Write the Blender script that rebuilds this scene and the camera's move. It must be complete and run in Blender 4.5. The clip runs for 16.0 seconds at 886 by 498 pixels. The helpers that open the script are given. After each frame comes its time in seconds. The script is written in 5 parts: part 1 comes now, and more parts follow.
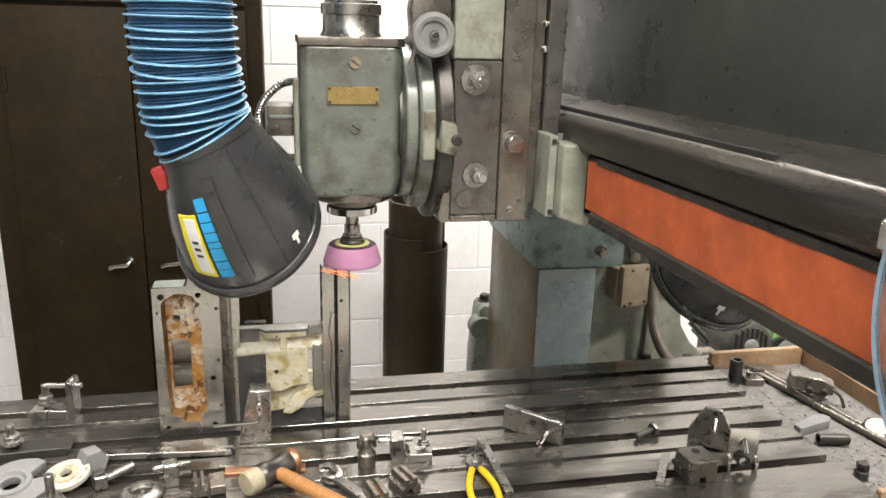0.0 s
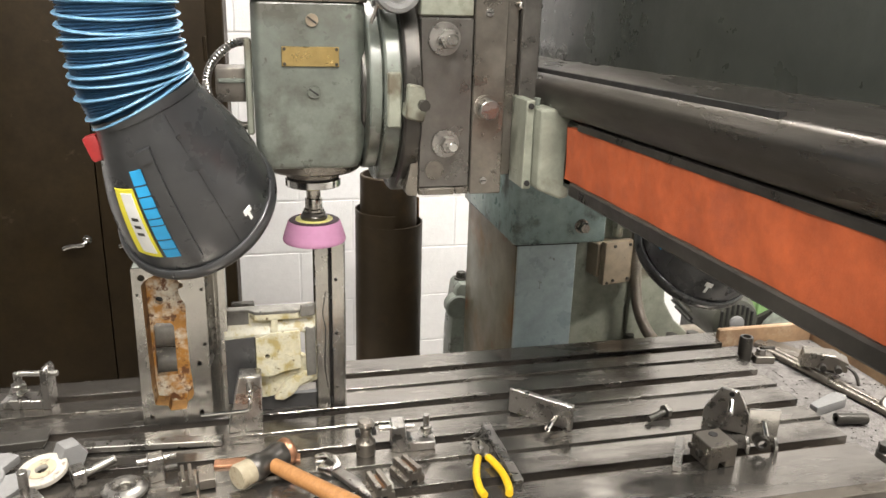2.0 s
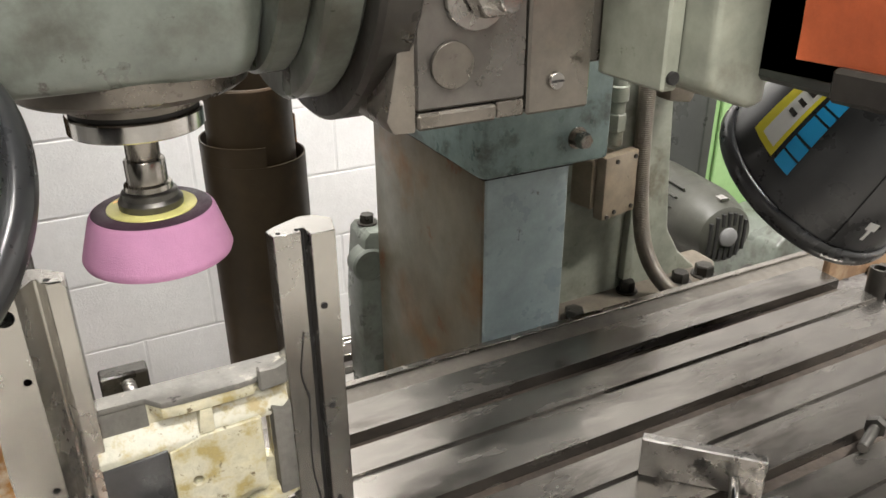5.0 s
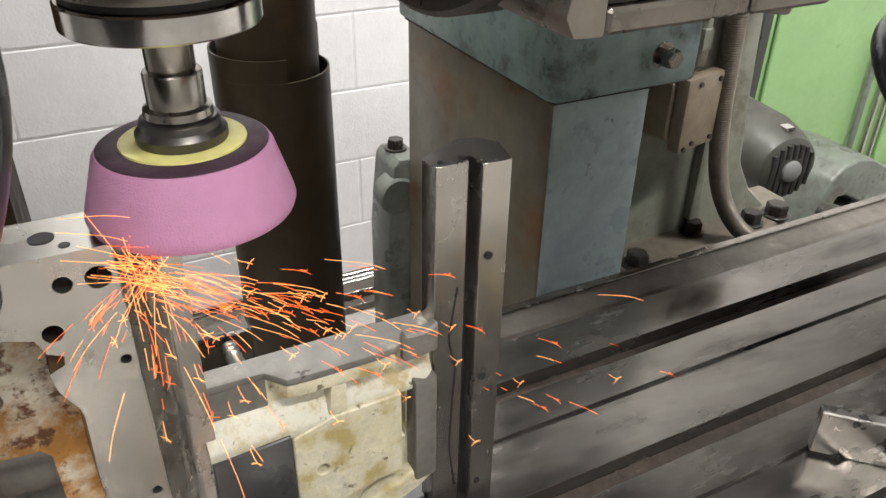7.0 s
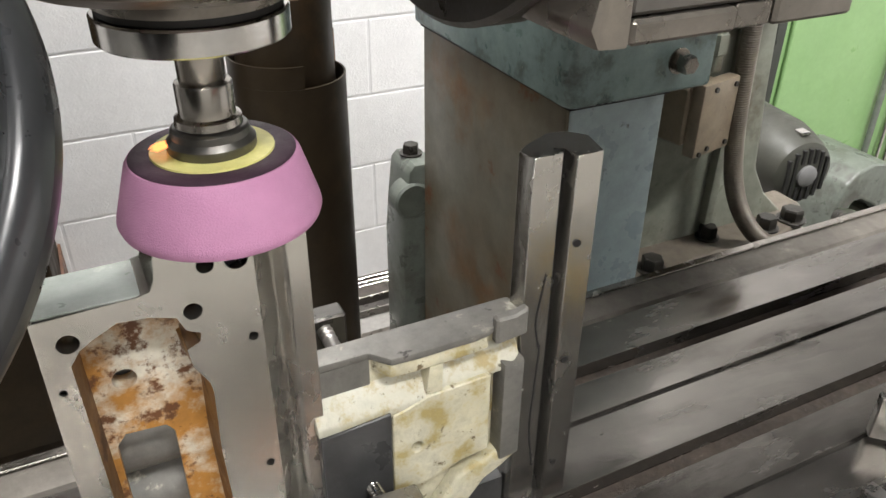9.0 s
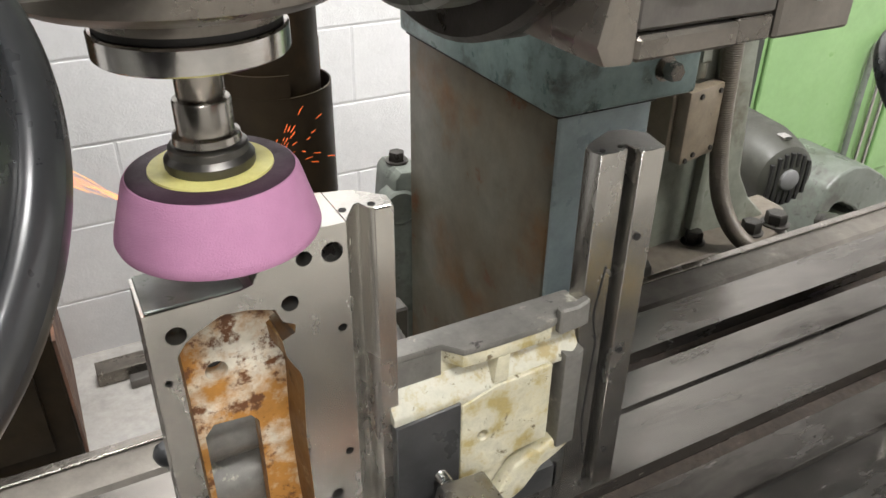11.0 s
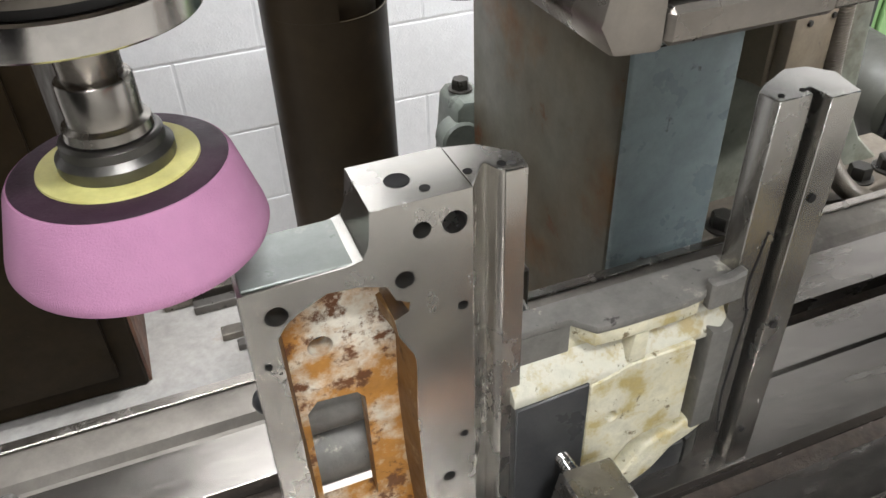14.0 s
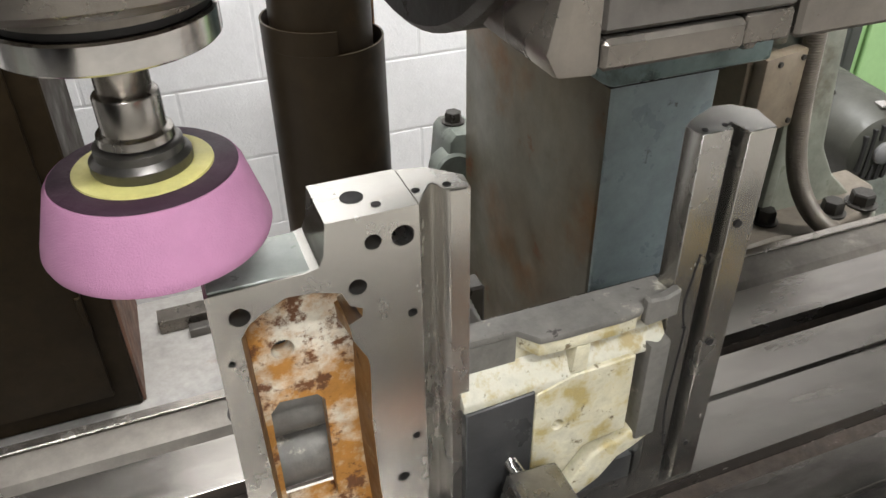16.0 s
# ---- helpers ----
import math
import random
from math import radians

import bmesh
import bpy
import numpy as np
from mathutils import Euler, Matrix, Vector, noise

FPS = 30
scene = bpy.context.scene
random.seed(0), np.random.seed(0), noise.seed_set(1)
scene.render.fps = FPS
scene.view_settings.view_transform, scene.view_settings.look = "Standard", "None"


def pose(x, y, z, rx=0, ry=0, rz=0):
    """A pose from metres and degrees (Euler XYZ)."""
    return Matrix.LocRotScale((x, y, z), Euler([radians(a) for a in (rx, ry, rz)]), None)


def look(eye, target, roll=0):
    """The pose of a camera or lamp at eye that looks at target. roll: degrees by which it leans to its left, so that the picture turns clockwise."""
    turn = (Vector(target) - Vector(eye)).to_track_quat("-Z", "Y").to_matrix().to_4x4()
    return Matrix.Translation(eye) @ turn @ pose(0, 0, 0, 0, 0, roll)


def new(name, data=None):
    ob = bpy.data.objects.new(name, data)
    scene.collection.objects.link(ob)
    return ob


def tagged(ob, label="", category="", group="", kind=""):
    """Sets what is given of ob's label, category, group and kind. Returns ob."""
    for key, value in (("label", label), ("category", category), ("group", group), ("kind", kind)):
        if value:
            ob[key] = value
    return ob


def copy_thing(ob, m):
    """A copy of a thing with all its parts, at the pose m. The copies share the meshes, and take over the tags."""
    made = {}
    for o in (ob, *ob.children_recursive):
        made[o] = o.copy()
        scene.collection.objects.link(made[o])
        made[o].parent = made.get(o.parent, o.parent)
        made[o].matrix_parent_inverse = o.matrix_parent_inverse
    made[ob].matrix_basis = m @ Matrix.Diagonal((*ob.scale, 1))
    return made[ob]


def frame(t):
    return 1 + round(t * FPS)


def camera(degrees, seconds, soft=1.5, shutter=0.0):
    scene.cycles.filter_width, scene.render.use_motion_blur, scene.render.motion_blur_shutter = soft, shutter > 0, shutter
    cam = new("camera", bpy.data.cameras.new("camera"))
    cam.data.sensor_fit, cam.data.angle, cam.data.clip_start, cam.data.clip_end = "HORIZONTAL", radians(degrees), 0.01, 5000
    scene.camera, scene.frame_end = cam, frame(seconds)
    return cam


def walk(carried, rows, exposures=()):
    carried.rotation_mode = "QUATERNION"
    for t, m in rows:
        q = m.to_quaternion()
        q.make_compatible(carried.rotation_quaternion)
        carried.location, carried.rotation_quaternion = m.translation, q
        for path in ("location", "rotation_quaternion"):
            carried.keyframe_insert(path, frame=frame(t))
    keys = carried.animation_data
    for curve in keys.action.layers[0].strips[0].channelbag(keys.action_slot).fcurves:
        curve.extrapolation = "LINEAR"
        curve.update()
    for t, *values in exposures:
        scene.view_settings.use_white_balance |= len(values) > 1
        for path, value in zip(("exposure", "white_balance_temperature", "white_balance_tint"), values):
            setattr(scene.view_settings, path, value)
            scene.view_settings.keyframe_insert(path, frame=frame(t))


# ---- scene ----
cam = camera(59.23, 16.0)
PATH = [
    (0, (-0.1467, -1.5151, 0.8349), (0.2647, 0.3599, 0.2738), 1.71),
    (0.5, (-0.1511, -1.5091, 0.8276), (0.3054, 0.3607, 0.2840), 2.23),
    (1, (-0.1499, -1.4770, 0.8271), (0.3270, 0.3808, 0.2603), 2.59),
    (1.5, (-0.1362, -1.4659, 0.8212), (0.3250, 0.3919, 0.2417), 2.18),
    (2, (-0.1014, -1.4137, 0.8005), (0.3544, 0.4337, 0.1849), 1.66),
    (2.5, (-0.0480, -1.3228, 0.7874), (0.4205, 0.4993, 0.1088), 1.27),
    (3, (-0.0591, -1.2177, 0.7741), (0.5544, 0.5482, 0.0632), 0.77),
    (3.2, (-0.0963, -1.1370, 0.7725), (0.6422, 0.5780, 0.0560), 0.35),
    (5.3, (-0.0423, -0.5384, 0.6062), (0.7747, 1.0407, -0.3097), 0.06),
    (5.5, (-0.0354, -0.4933, 0.5921), (0.7801, 1.0602, -0.3677), 0.29),
    (6, (-0.0355, -0.4240, 0.5802), (0.8042, 1.0824, -0.4325), 0.43),
    (6.5, (-0.0495, -0.4050, 0.5731), (0.7742, 1.1004, -0.4541), 0.81),
    (7, (-0.0575, -0.4049, 0.5713), (0.7351, 1.1089, -0.4681), 0.99),
    (7.5, (-0.0676, -0.4082, 0.5755), (0.7114, 1.1138, -0.4622), 0.75),
    (8, (-0.0689, -0.4100, 0.5773), (0.7066, 1.1182, -0.4537), 0.54),
    (8.5, (-0.0674, -0.4088, 0.5768), (0.7059, 1.1217, -0.4526), 0.56),
    (9, (-0.0665, -0.4070, 0.5765), (0.7020, 1.1246, -0.4547), 0.53),
    (11.5, (-0.0767, -0.3950, 0.5815), (0.7513, 1.1154, -0.4349), 0.73),
    (12, (-0.0784, -0.3910, 0.5817), (0.7619, 1.1166, -0.4288), 0.55),
    (12.5, (-0.0803, -0.3762, 0.5792), (0.7701, 1.1233, -0.4349), -0.18),
    (13, (-0.0750, -0.3543, 0.5672), (0.7606, 1.0933, -0.5310), -0.47),
    (13.5, (-0.0280, -0.3285, 0.5494), (0.6941, 1.0893, -0.6623), -0.95),
    (14, (0.0284, -0.3103, 0.5667), (0.5789, 1.1857, -0.6412), -2.25),
    (14.5, (0.0623, -0.3197, 0.5755), (0.5817, 1.2340, -0.5717), -2.43),
    (15, (0.0729, -0.3272, 0.5734), (0.6082, 1.2255, -0.5679), -2.32),
    (15.5, (0.0647, -0.3371, 0.5746), (0.6269, 1.2059, -0.5671), -1.75),
    (16, (0.0167, -0.3620, 0.5824), (0.6009, 1.1778, -0.5524), -0.93),
]
EXPOSURES = [(0.0, -0.06, 6600, 10), (3.0, 0.04, 6600, 10), (5.5, -0.16, 6400, 10), (7.5, -0.32, 6300, 10), (9.0, -0.26, 6250, 10),
             (12.0, -0.26, 6200, 10), (14.0, -0.25, 6000, 10), (16.0, -0.27, 6150, 10)]
walk(cam, [(t, look(eye, target, roll)) for t, eye, target, roll in PATH], EXPOSURES)

# ---- world, lamps, exposure ----
world = bpy.data.worlds.new("world")
scene.world = world
world.use_nodes = True
world.node_tree.nodes["Background"].inputs[0].default_value = (0.9, 0.95, 1.0, 1)
world.node_tree.nodes["Background"].inputs[1].default_value = 0.008
scene.view_settings.exposure = 0.0

FLOOR_Z, CEIL_Z = -0.72, 2.6
WALL_Y = 1.48
CEILING_LIGHTS = [  # x, y, watts
    (0.45, -1.50, 135), (-1.5, -0.9, 62), (1.60, -0.75, 185), (0.45, 1.05, 128), (-0.6, -2.8, 95)]


def area_lamp(x, y, z, sx, sy, watts):
    data = bpy.data.lights.new("tube_light", "AREA")
    data.shape, data.size, data.size_y, data.energy, data.color = "RECTANGLE", sx, sy, watts, (1.0, 0.965, 0.91)
    ob = new("tube_light", data)
    ob.matrix_world = pose(x, y, z)
    return ob


for lx, ly, watts in CEILING_LIGHTS:
    area_lamp(lx, ly, CEIL_Z - 0.085, 1.15, 0.22, watts)


# ---- materials ----
def material(name, base, second=None, rough=0.5, metal=0.0, scale=12.0, spots=None, spot_scale=25.0, spot_at=0.62,
             bump=0.15, bump_scale=120.0, stretch=(1, 1, 1), stain=None, stain_scale=4.0, stain_at=0.55, coat=0.0,
             rough_var=0.15, emit=0.0, rand=0.0, fine=0.22, fine_scale=38.0, spec=0.5):
    m = bpy.data.materials.new(name)
    m.use_nodes = True
    nt = m.node_tree
    b = nt.nodes["Principled BSDF"]
    L = nt.links.new
    tc = nt.nodes.new("ShaderNodeTexCoord")
    mp = nt.nodes.new("ShaderNodeMapping")
    mp.inputs["Scale"].default_value = stretch
    L(tc.outputs["Object"], mp.inputs[0])

    def noise_tex(s, detail=5.0, r=0.6):
        n = nt.nodes.new("ShaderNodeTexNoise")
        n.inputs["Scale"].default_value, n.inputs["Detail"].default_value, n.inputs["Roughness"].default_value = s, detail, r
        L(mp.outputs[0], n.inputs["Vector"])
        return n

    def ramp(src, lo, hi):
        r = nt.nodes.new("ShaderNodeMapRange")
        r.inputs[1].default_value, r.inputs[2].default_value = lo, hi
        L(src, r.inputs[0])
        return r.outputs[0]

    def mix(fac, a, c):
        x = nt.nodes.new("ShaderNodeMix")
        x.data_type = "RGBA"
        L(fac, x.inputs[0])
        if isinstance(a, tuple):
            x.inputs[6].default_value = (*a, 1)
        else:
            L(a, x.inputs[6])
        x.inputs[7].default_value = (*c, 1)
        return x.outputs[2]

    if second is None:
        second = tuple(v * 0.8 for v in base)
    n1 = noise_tex(scale)
    col = mix(ramp(n1.outputs[0], 0.35, 0.68), base, second)
    if stain:
        n3 = noise_tex(stain_scale, 8.0, 0.65)
        col = mix(ramp(n3.outputs[0], stain_at, stain_at + 0.12), col, stain)
    if spots:
        n2 = noise_tex(spot_scale, 6.0, 0.7)
        col = mix(ramp(n2.outputs[0], spot_at, spot_at + 0.06), col, spots)
    if fine:
        n4 = noise_tex(fine_scale, 9.0, 0.72)
        mr4 = nt.nodes.new('ShaderNodeMapRange')
        mr4.inputs[1].default_value, mr4.inputs[2].default_value = 0.3, 0.7
        mr4.inputs[3].default_value, mr4.inputs[4].default_value = 1 - fine, 1 + fine * 0.6
        L(n4.outputs[0], mr4.inputs[0])
        h4 = nt.nodes.new('ShaderNodeHueSaturation')
        L(mr4.outputs[0], h4.inputs['Value'])
        L(col, h4.inputs['Color'])
        col = h4.outputs[0]
    if rand:
        oi = nt.nodes.new("ShaderNodeObjectInfo")
        hs = nt.nodes.new("ShaderNodeHueSaturation")
        mr = nt.nodes.new("ShaderNodeMapRange")
        mr.inputs[3].default_value, mr.inputs[4].default_value = 1 - rand, 1 + rand
        L(oi.outputs["Random"], mr.inputs[0])
        L(mr.outputs[0], hs.inputs["Value"])
        L(col, hs.inputs["Color"])
        col = hs.outputs[0]
    L(col, b.inputs["Base Color"])
    b.inputs["Metallic"].default_value = metal
    b.inputs["Specular IOR Level"].default_value = spec
    mr = nt.nodes.new("ShaderNodeMapRange")
    mr.inputs[1].default_value, mr.inputs[2].default_value = 0.3, 0.7
    mr.inputs[3].default_value, mr.inputs[4].default_value = max(0.03, rough - rough_var), min(1, rough + rough_var)
    L(noise_tex(scale * 2.3).outputs[0], mr.inputs[0])
    L(mr.outputs[0], b.inputs["Roughness"])
    if coat:
        b.inputs["Coat Weight"].default_value = coat
        b.inputs["Coat Roughness"].default_value = 0.2
    if bump:
        bp = nt.nodes.new("ShaderNodeBump")
        bp.inputs["Strength"].default_value, bp.inputs["Distance"].default_value = bump, 0.002
        L(noise_tex(bump_scale, 4.0).outputs[0], bp.inputs["Height"])
        L(bp.outputs[0], b.inputs["Normal"])
    if emit:
        b.inputs["Emission Color"].default_value = (*base, 1)
        b.inputs["Emission Strength"].default_value = emit
    return m


M = {}
M["wall"] = material("white_block_paint", fine=0.05, base=(0.88, 0.87, 0.87), second=(0.84, 0.83, 0.83), rough=0.55, scale=5, bump=0.5, bump_scale=160, rand=0.03)
M["mortar"] = material("painted_mortar", fine=0.05, base=(0.86, 0.85, 0.85), rough=0.7, bump=0.4)
# Dark grey for unseen surfaces, chosen to cut bounced light.
M["plain_wall"] = material("low_bounce_grey", (0.165, 0.1628, 0.1575), rough=0.7, scale=3, bump=0.2)
# Unseen south wall, kept pale so front-facing metal reflects brighter.
M["south_wall"] = material("south_reflector_paint", (0.36, 0.355, 0.34), rough=0.7, scale=3, bump=0.2)
# Unseen ceiling, darkened to lower the fill light.
M["ceiling"] = material("low_bounce_ceiling", (0.143, 0.143, 0.143), rough=0.8, scale=2, bump=0.1)
M["floor"] = material("pale_concrete_floor", (0.391, 0.374, 0.3485), (0.306, 0.289, 0.2635), rough=0.6, scale=6, stain=(0.289, 0.221, 0.1615), stain_scale=5, stain_at=0.62, bump=0.2, spots=(0.255, 0.2295, 0.204), spot_at=0.68)
M["cabinet"] = material("dark_brown_enamel", (0.026, 0.0175, 0.0085), (0.017, 0.0115, 0.006), rough=0.5, spec=0.12, scale=5, spots=(0.042, 0.032, 0.02), spot_scale=11, spot_at=0.66, bump=0.12, bump_scale=60)
M["seam"] = material("dark_seam", (0.008, 0.007, 0.006), rough=0.8, bump=0)
M["cab_edge"] = material("rusty_edge", (0.20, 0.10, 0.06), (0.09, 0.05, 0.035), rough=0.6, scale=14)
M["green"] = material("worn_grey_green_enamel", (0.1554, 0.1722, 0.147), (0.1134, 0.1243, 0.1075), rough=0.36, scale=7, stain=(0.0714, 0.0714, 0.05712), stain_scale=6, stain_at=0.50, spots=(0.063, 0.0588, 0.04872), spot_scale=42, spot_at=0.62, bump=0.12, bump_scale=70)
M["green_light"] = material("pale_grey_green_paint", (0.252, 0.2621, 0.2117), (0.1814, 0.1865, 0.1512), rough=0.4, scale=9, stain=(0.1159, 0.1008, 0.07056), stain_scale=8, stain_at=0.54, spots=(0.09072, 0.08064, 0.06048), spot_scale=45, spot_at=0.68)
M["teal"] = material("worn_teal_enamel", (0.2079, 0.2709, 0.2583), (0.1449, 0.1953, 0.1915), rough=0.35, scale=11, stain=(0.0693, 0.07812, 0.07056), stain_scale=11, stain_at=0.52, spots=(0.378, 0.4284, 0.4158), spot_scale=22, spot_at=0.66, bump=0.15, bump_scale=80)
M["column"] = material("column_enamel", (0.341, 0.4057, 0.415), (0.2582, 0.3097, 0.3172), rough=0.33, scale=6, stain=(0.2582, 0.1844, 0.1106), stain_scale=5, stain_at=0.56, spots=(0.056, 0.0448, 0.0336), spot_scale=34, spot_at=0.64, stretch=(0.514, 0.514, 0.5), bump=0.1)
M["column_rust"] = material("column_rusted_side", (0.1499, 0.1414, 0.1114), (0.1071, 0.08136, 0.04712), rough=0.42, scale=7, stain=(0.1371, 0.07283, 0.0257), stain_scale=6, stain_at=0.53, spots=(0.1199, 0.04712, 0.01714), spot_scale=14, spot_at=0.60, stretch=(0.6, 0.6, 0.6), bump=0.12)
M["tube"] = material("brown_black_tube", (0.048, 0.0336, 0.0192), (0.0288, 0.0208, 0.0128), rough=0.46, spec=0.3, scale=6, stain=(0.088, 0.0496, 0.024), stain_scale=5, stain_at=0.55, stretch=(0.45, 0.45, 0.4), bump=0.06)
M["rail"] = material("dark_rail_enamel", (0.03907, 0.04298, 0.03646), (0.02735, 0.0306, 0.02604), rough=0.36, scale=4, spots=(0.01303, 0.01303, 0.01172), spot_scale=28, spot_at=0.70, bump=0.1, spec=0.45)
M["dark_iron"] = material("dark_oily_iron", (0.0578, 0.05304, 0.04624), (0.034, 0.03128, 0.0272), rough=0.38, metal=0.5, scale=10, spots=(0.0952, 0.0816, 0.068), spot_scale=40, spot_at=0.68)
M["rail_way"] = material("oily_round_way", (0.1156, 0.1054, 0.0918), (0.068, 0.0612, 0.0544), rough=0.33, metal=0.8, scale=6, stretch=(1, 0.2, 1))
M["orange"] = material("orange_bellows_cloth", (0.425, 0.08925, 0.0255), (0.357, 0.07225, 0.0221), rough=0.7, scale=9, stain=(0.289, 0.06375, 0.0255), stain_scale=6, stain_at=0.6, bump=0.3, bump_scale=500)
M["steel"] = material("ground_steel", (0.4025, 0.387, 0.3638), (0.3251, 0.3096, 0.2903), rough=0.30, metal=0.95, scale=18, stain=(0.2632, 0.2438, 0.2206), stain_scale=8, stain_at=0.6, spots=(0.1548, 0.1393, 0.1238), spot_scale=60, spot_at=0.72, bump=0.05)
M["steel_fine"] = material("surface_ground_steel", (0.48, 0.462, 0.426), (0.396, 0.384, 0.36), rough=0.25, metal=0.95, scale=10, stain=(0.324, 0.312, 0.288), stain_scale=7, stain_at=0.55, bump=0.012, bump_scale=300, stretch=(1, 1, 0.6), rough_var=0.05, fine=0.1)
M["chrome"] = material("bright_turned_steel", (0.62, 0.60, 0.575), (0.55, 0.53, 0.5), rough=0.16, metal=1.0, scale=20, bump=0.03, rough_var=0.05)
M["slide_steel"] = material("stained_slide_steel", (0.2357, 0.2129, 0.1829), (0.1544, 0.1398, 0.122), rough=0.33, metal=0.8, scale=9, stain=(0.2763, 0.2438, 0.195), stain_scale=8, stain_at=0.58, spots=(0.09756, 0.08534, 0.07314), spot_scale=30, spot_at=0.63, bump=0.08)
M["slide_face"] = material("dark_scraped_iron", (0.172, 0.1608, 0.1462), (0.129, 0.1204, 0.1101), rough=0.36, metal=0.75, scale=12, stain=(0.2322, 0.215, 0.1935), stain_scale=7, stain_at=0.62)
M["table"] = material("planed_table_iron", (0.2663, 0.2503, 0.229), (0.1811, 0.1678, 0.1518), rough=0.22, metal=0.9, scale=9, stain=(0.0905, 0.0815, 0.07189), stain_scale=9, stain_at=0.55, spots=(0.0805, 0.05263, 0.03715), spot_scale=38, spot_at=0.65, bump=0.03, stretch=(0.3, 1, 1), rough_var=0.13)
M["table_side"] = material("dirty_table_side", (0.124, 0.1116, 0.0961), (0.1736, 0.1581, 0.1364), rough=0.55, metal=0.5, scale=12, stain=(0.2852, 0.2666, 0.2294), stain_scale=10, stain_at=0.6, bump=0.25)
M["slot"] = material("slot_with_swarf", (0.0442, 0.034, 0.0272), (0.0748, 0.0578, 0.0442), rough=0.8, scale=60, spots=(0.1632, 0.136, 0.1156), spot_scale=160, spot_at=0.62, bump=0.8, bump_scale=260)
M["swarf"] = material("grey_swarf", (0.1935, 0.1806, 0.1709), (0.1161, 0.1064, 0.09998), rough=0.7, metal=0.3, scale=70, spots=(0.3096, 0.2967, 0.2838), spot_scale=220, spot_at=0.6, bump=1.0, bump_scale=300)
M["rust_rim"] = material("rusty_tray_rim", (0.30, 0.19, 0.105), (0.21, 0.125, 0.07), rough=0.65, scale=14, stain=(0.40, 0.30, 0.2), stain_scale=9, stain_at=0.6)
M["cream"] = material("cream_paint_with_dirt", (0.54, 0.50, 0.345), (0.62, 0.59, 0.46), rough=0.5, scale=22, stain=(0.35, 0.28, 0.115), stain_scale=30, stain_at=0.49, spots=(0.15, 0.115, 0.06), spot_scale=75, spot_at=0.60, bump=0.4, bump_scale=170, fine=0.32, fine_scale=60)
# Dirty cream paint, made whiter for the light that the ledge catches.
M["pale_cream"] = material("light_catching_cream", (0.5576, 0.5412, 0.451), (0.492, 0.4756, 0.3772), rough=0.45, scale=16, stain=(0.3444, 0.2788, 0.1394), stain_scale=38, stain_at=0.49, spots=(0.09, 0.07, 0.04), spot_scale=80, spot_at=0.61, bump=0.35, bump_scale=150)
M["rust_cream"] = material("rusted_cream_paint", (0.62, 0.56, 0.44), (0.66, 0.62, 0.52), rough=0.5, scale=12, stain=(0.40, 0.185, 0.035), stain_scale=16, stain_at=0.43, spots=(0.125, 0.046, 0.012), spot_scale=30, spot_at=0.53, bump=0.35, bump_scale=130, fine=0.3)
M["gold_rust"] = material("golden_brown_rust", (0.30, 0.16, 0.045), (0.13, 0.065, 0.025), rough=0.6, scale=16, stain=(0.58, 0.50, 0.34), stain_scale=20, stain_at=0.60, spots=(0.09, 0.04, 0.015), spot_scale=30, spot_at=0.56, bump=0.3)
M["dark_rust"] = material("brown_rust", (0.16, 0.075, 0.03), (0.10, 0.05, 0.025), rough=0.7, scale=25, stain=(0.36, 0.19, 0.06), stain_scale=18, stain_at=0.55, bump=0.4)
M["chipped"] = material("chipped_grey_green_paint", (0.225, 0.2475, 0.2175), (0.165, 0.18, 0.165), rough=0.4, scale=20, stain=(0.4125, 0.405, 0.345), stain_scale=22, stain_at=0.58, spots=(0.06, 0.06, 0.0525), spot_scale=40, spot_at=0.68)
# Colour of the dark machined pad, also used as shade behind the casting.
M["slate"] = material("dark_pad_and_shade", (0.075, 0.075, 0.075), (0.055, 0.055, 0.056), rough=0.36, metal=0.4, scale=10)
M["web_grey"] = material("bare_web_iron", (0.20, 0.19, 0.17), (0.13, 0.125, 0.112), rough=0.55, metal=0.25, scale=26, stain=(0.50, 0.47, 0.38), stain_scale=38, stain_at=0.60, spots=(0.05, 0.045, 0.04), spot_scale=70, spot_at=0.63, bump=0.35, bump_scale=140)
# Near-black for lugs and seals, and for shade inside holes and slots.
M["hole"] = material("black_and_hole_shade", (0.012, 0.011, 0.010), rough=0.7, bump=0)
M["wheel"] = material("pink_abrasive", fine=0.06, base=(0.43, 0.20, 0.33), second=(0.39, 0.18, 0.30), rough=0.75, scale=30, bump=0.35, bump_scale=900)
# Wheel purple with the head's shadow put into the colour.
M["wheel_dark"] = material("head_shadow_purple", (0.035, 0.018, 0.028), (0.05, 0.026, 0.040), rough=0.55, scale=20, bump=0.2, bump_scale=800, spec=0.2)
M["yellow_paper"] = material("yellow_blotter_paper", (0.62, 0.58, 0.22), (0.55, 0.50, 0.16), rough=0.6, scale=25, bump=0.1)
M["hub"] = material("blackened_hub_steel", (0.1306, 0.1251, 0.1142), (0.09248, 0.08704, 0.0816), rough=0.36, metal=0.85, scale=20, rough_var=0.05)
M["brass"] = material("worn_brass_plate", (0.42, 0.30, 0.11), (0.34, 0.245, 0.10), rough=0.34, metal=0.75, scale=14, spots=(0.2, 0.14, 0.06), spot_scale=50, spot_at=0.7)
M["black_plastic"] = material("scuffed_black_plastic", (0.02268, 0.02344, 0.02495), (0.03402, 0.03478, 0.03629), rough=0.3, scale=9, spots=(0.08316, 0.08316, 0.08316), spot_scale=40, spot_at=0.71, bump=0.04, coat=0.25, rough_var=0.08)
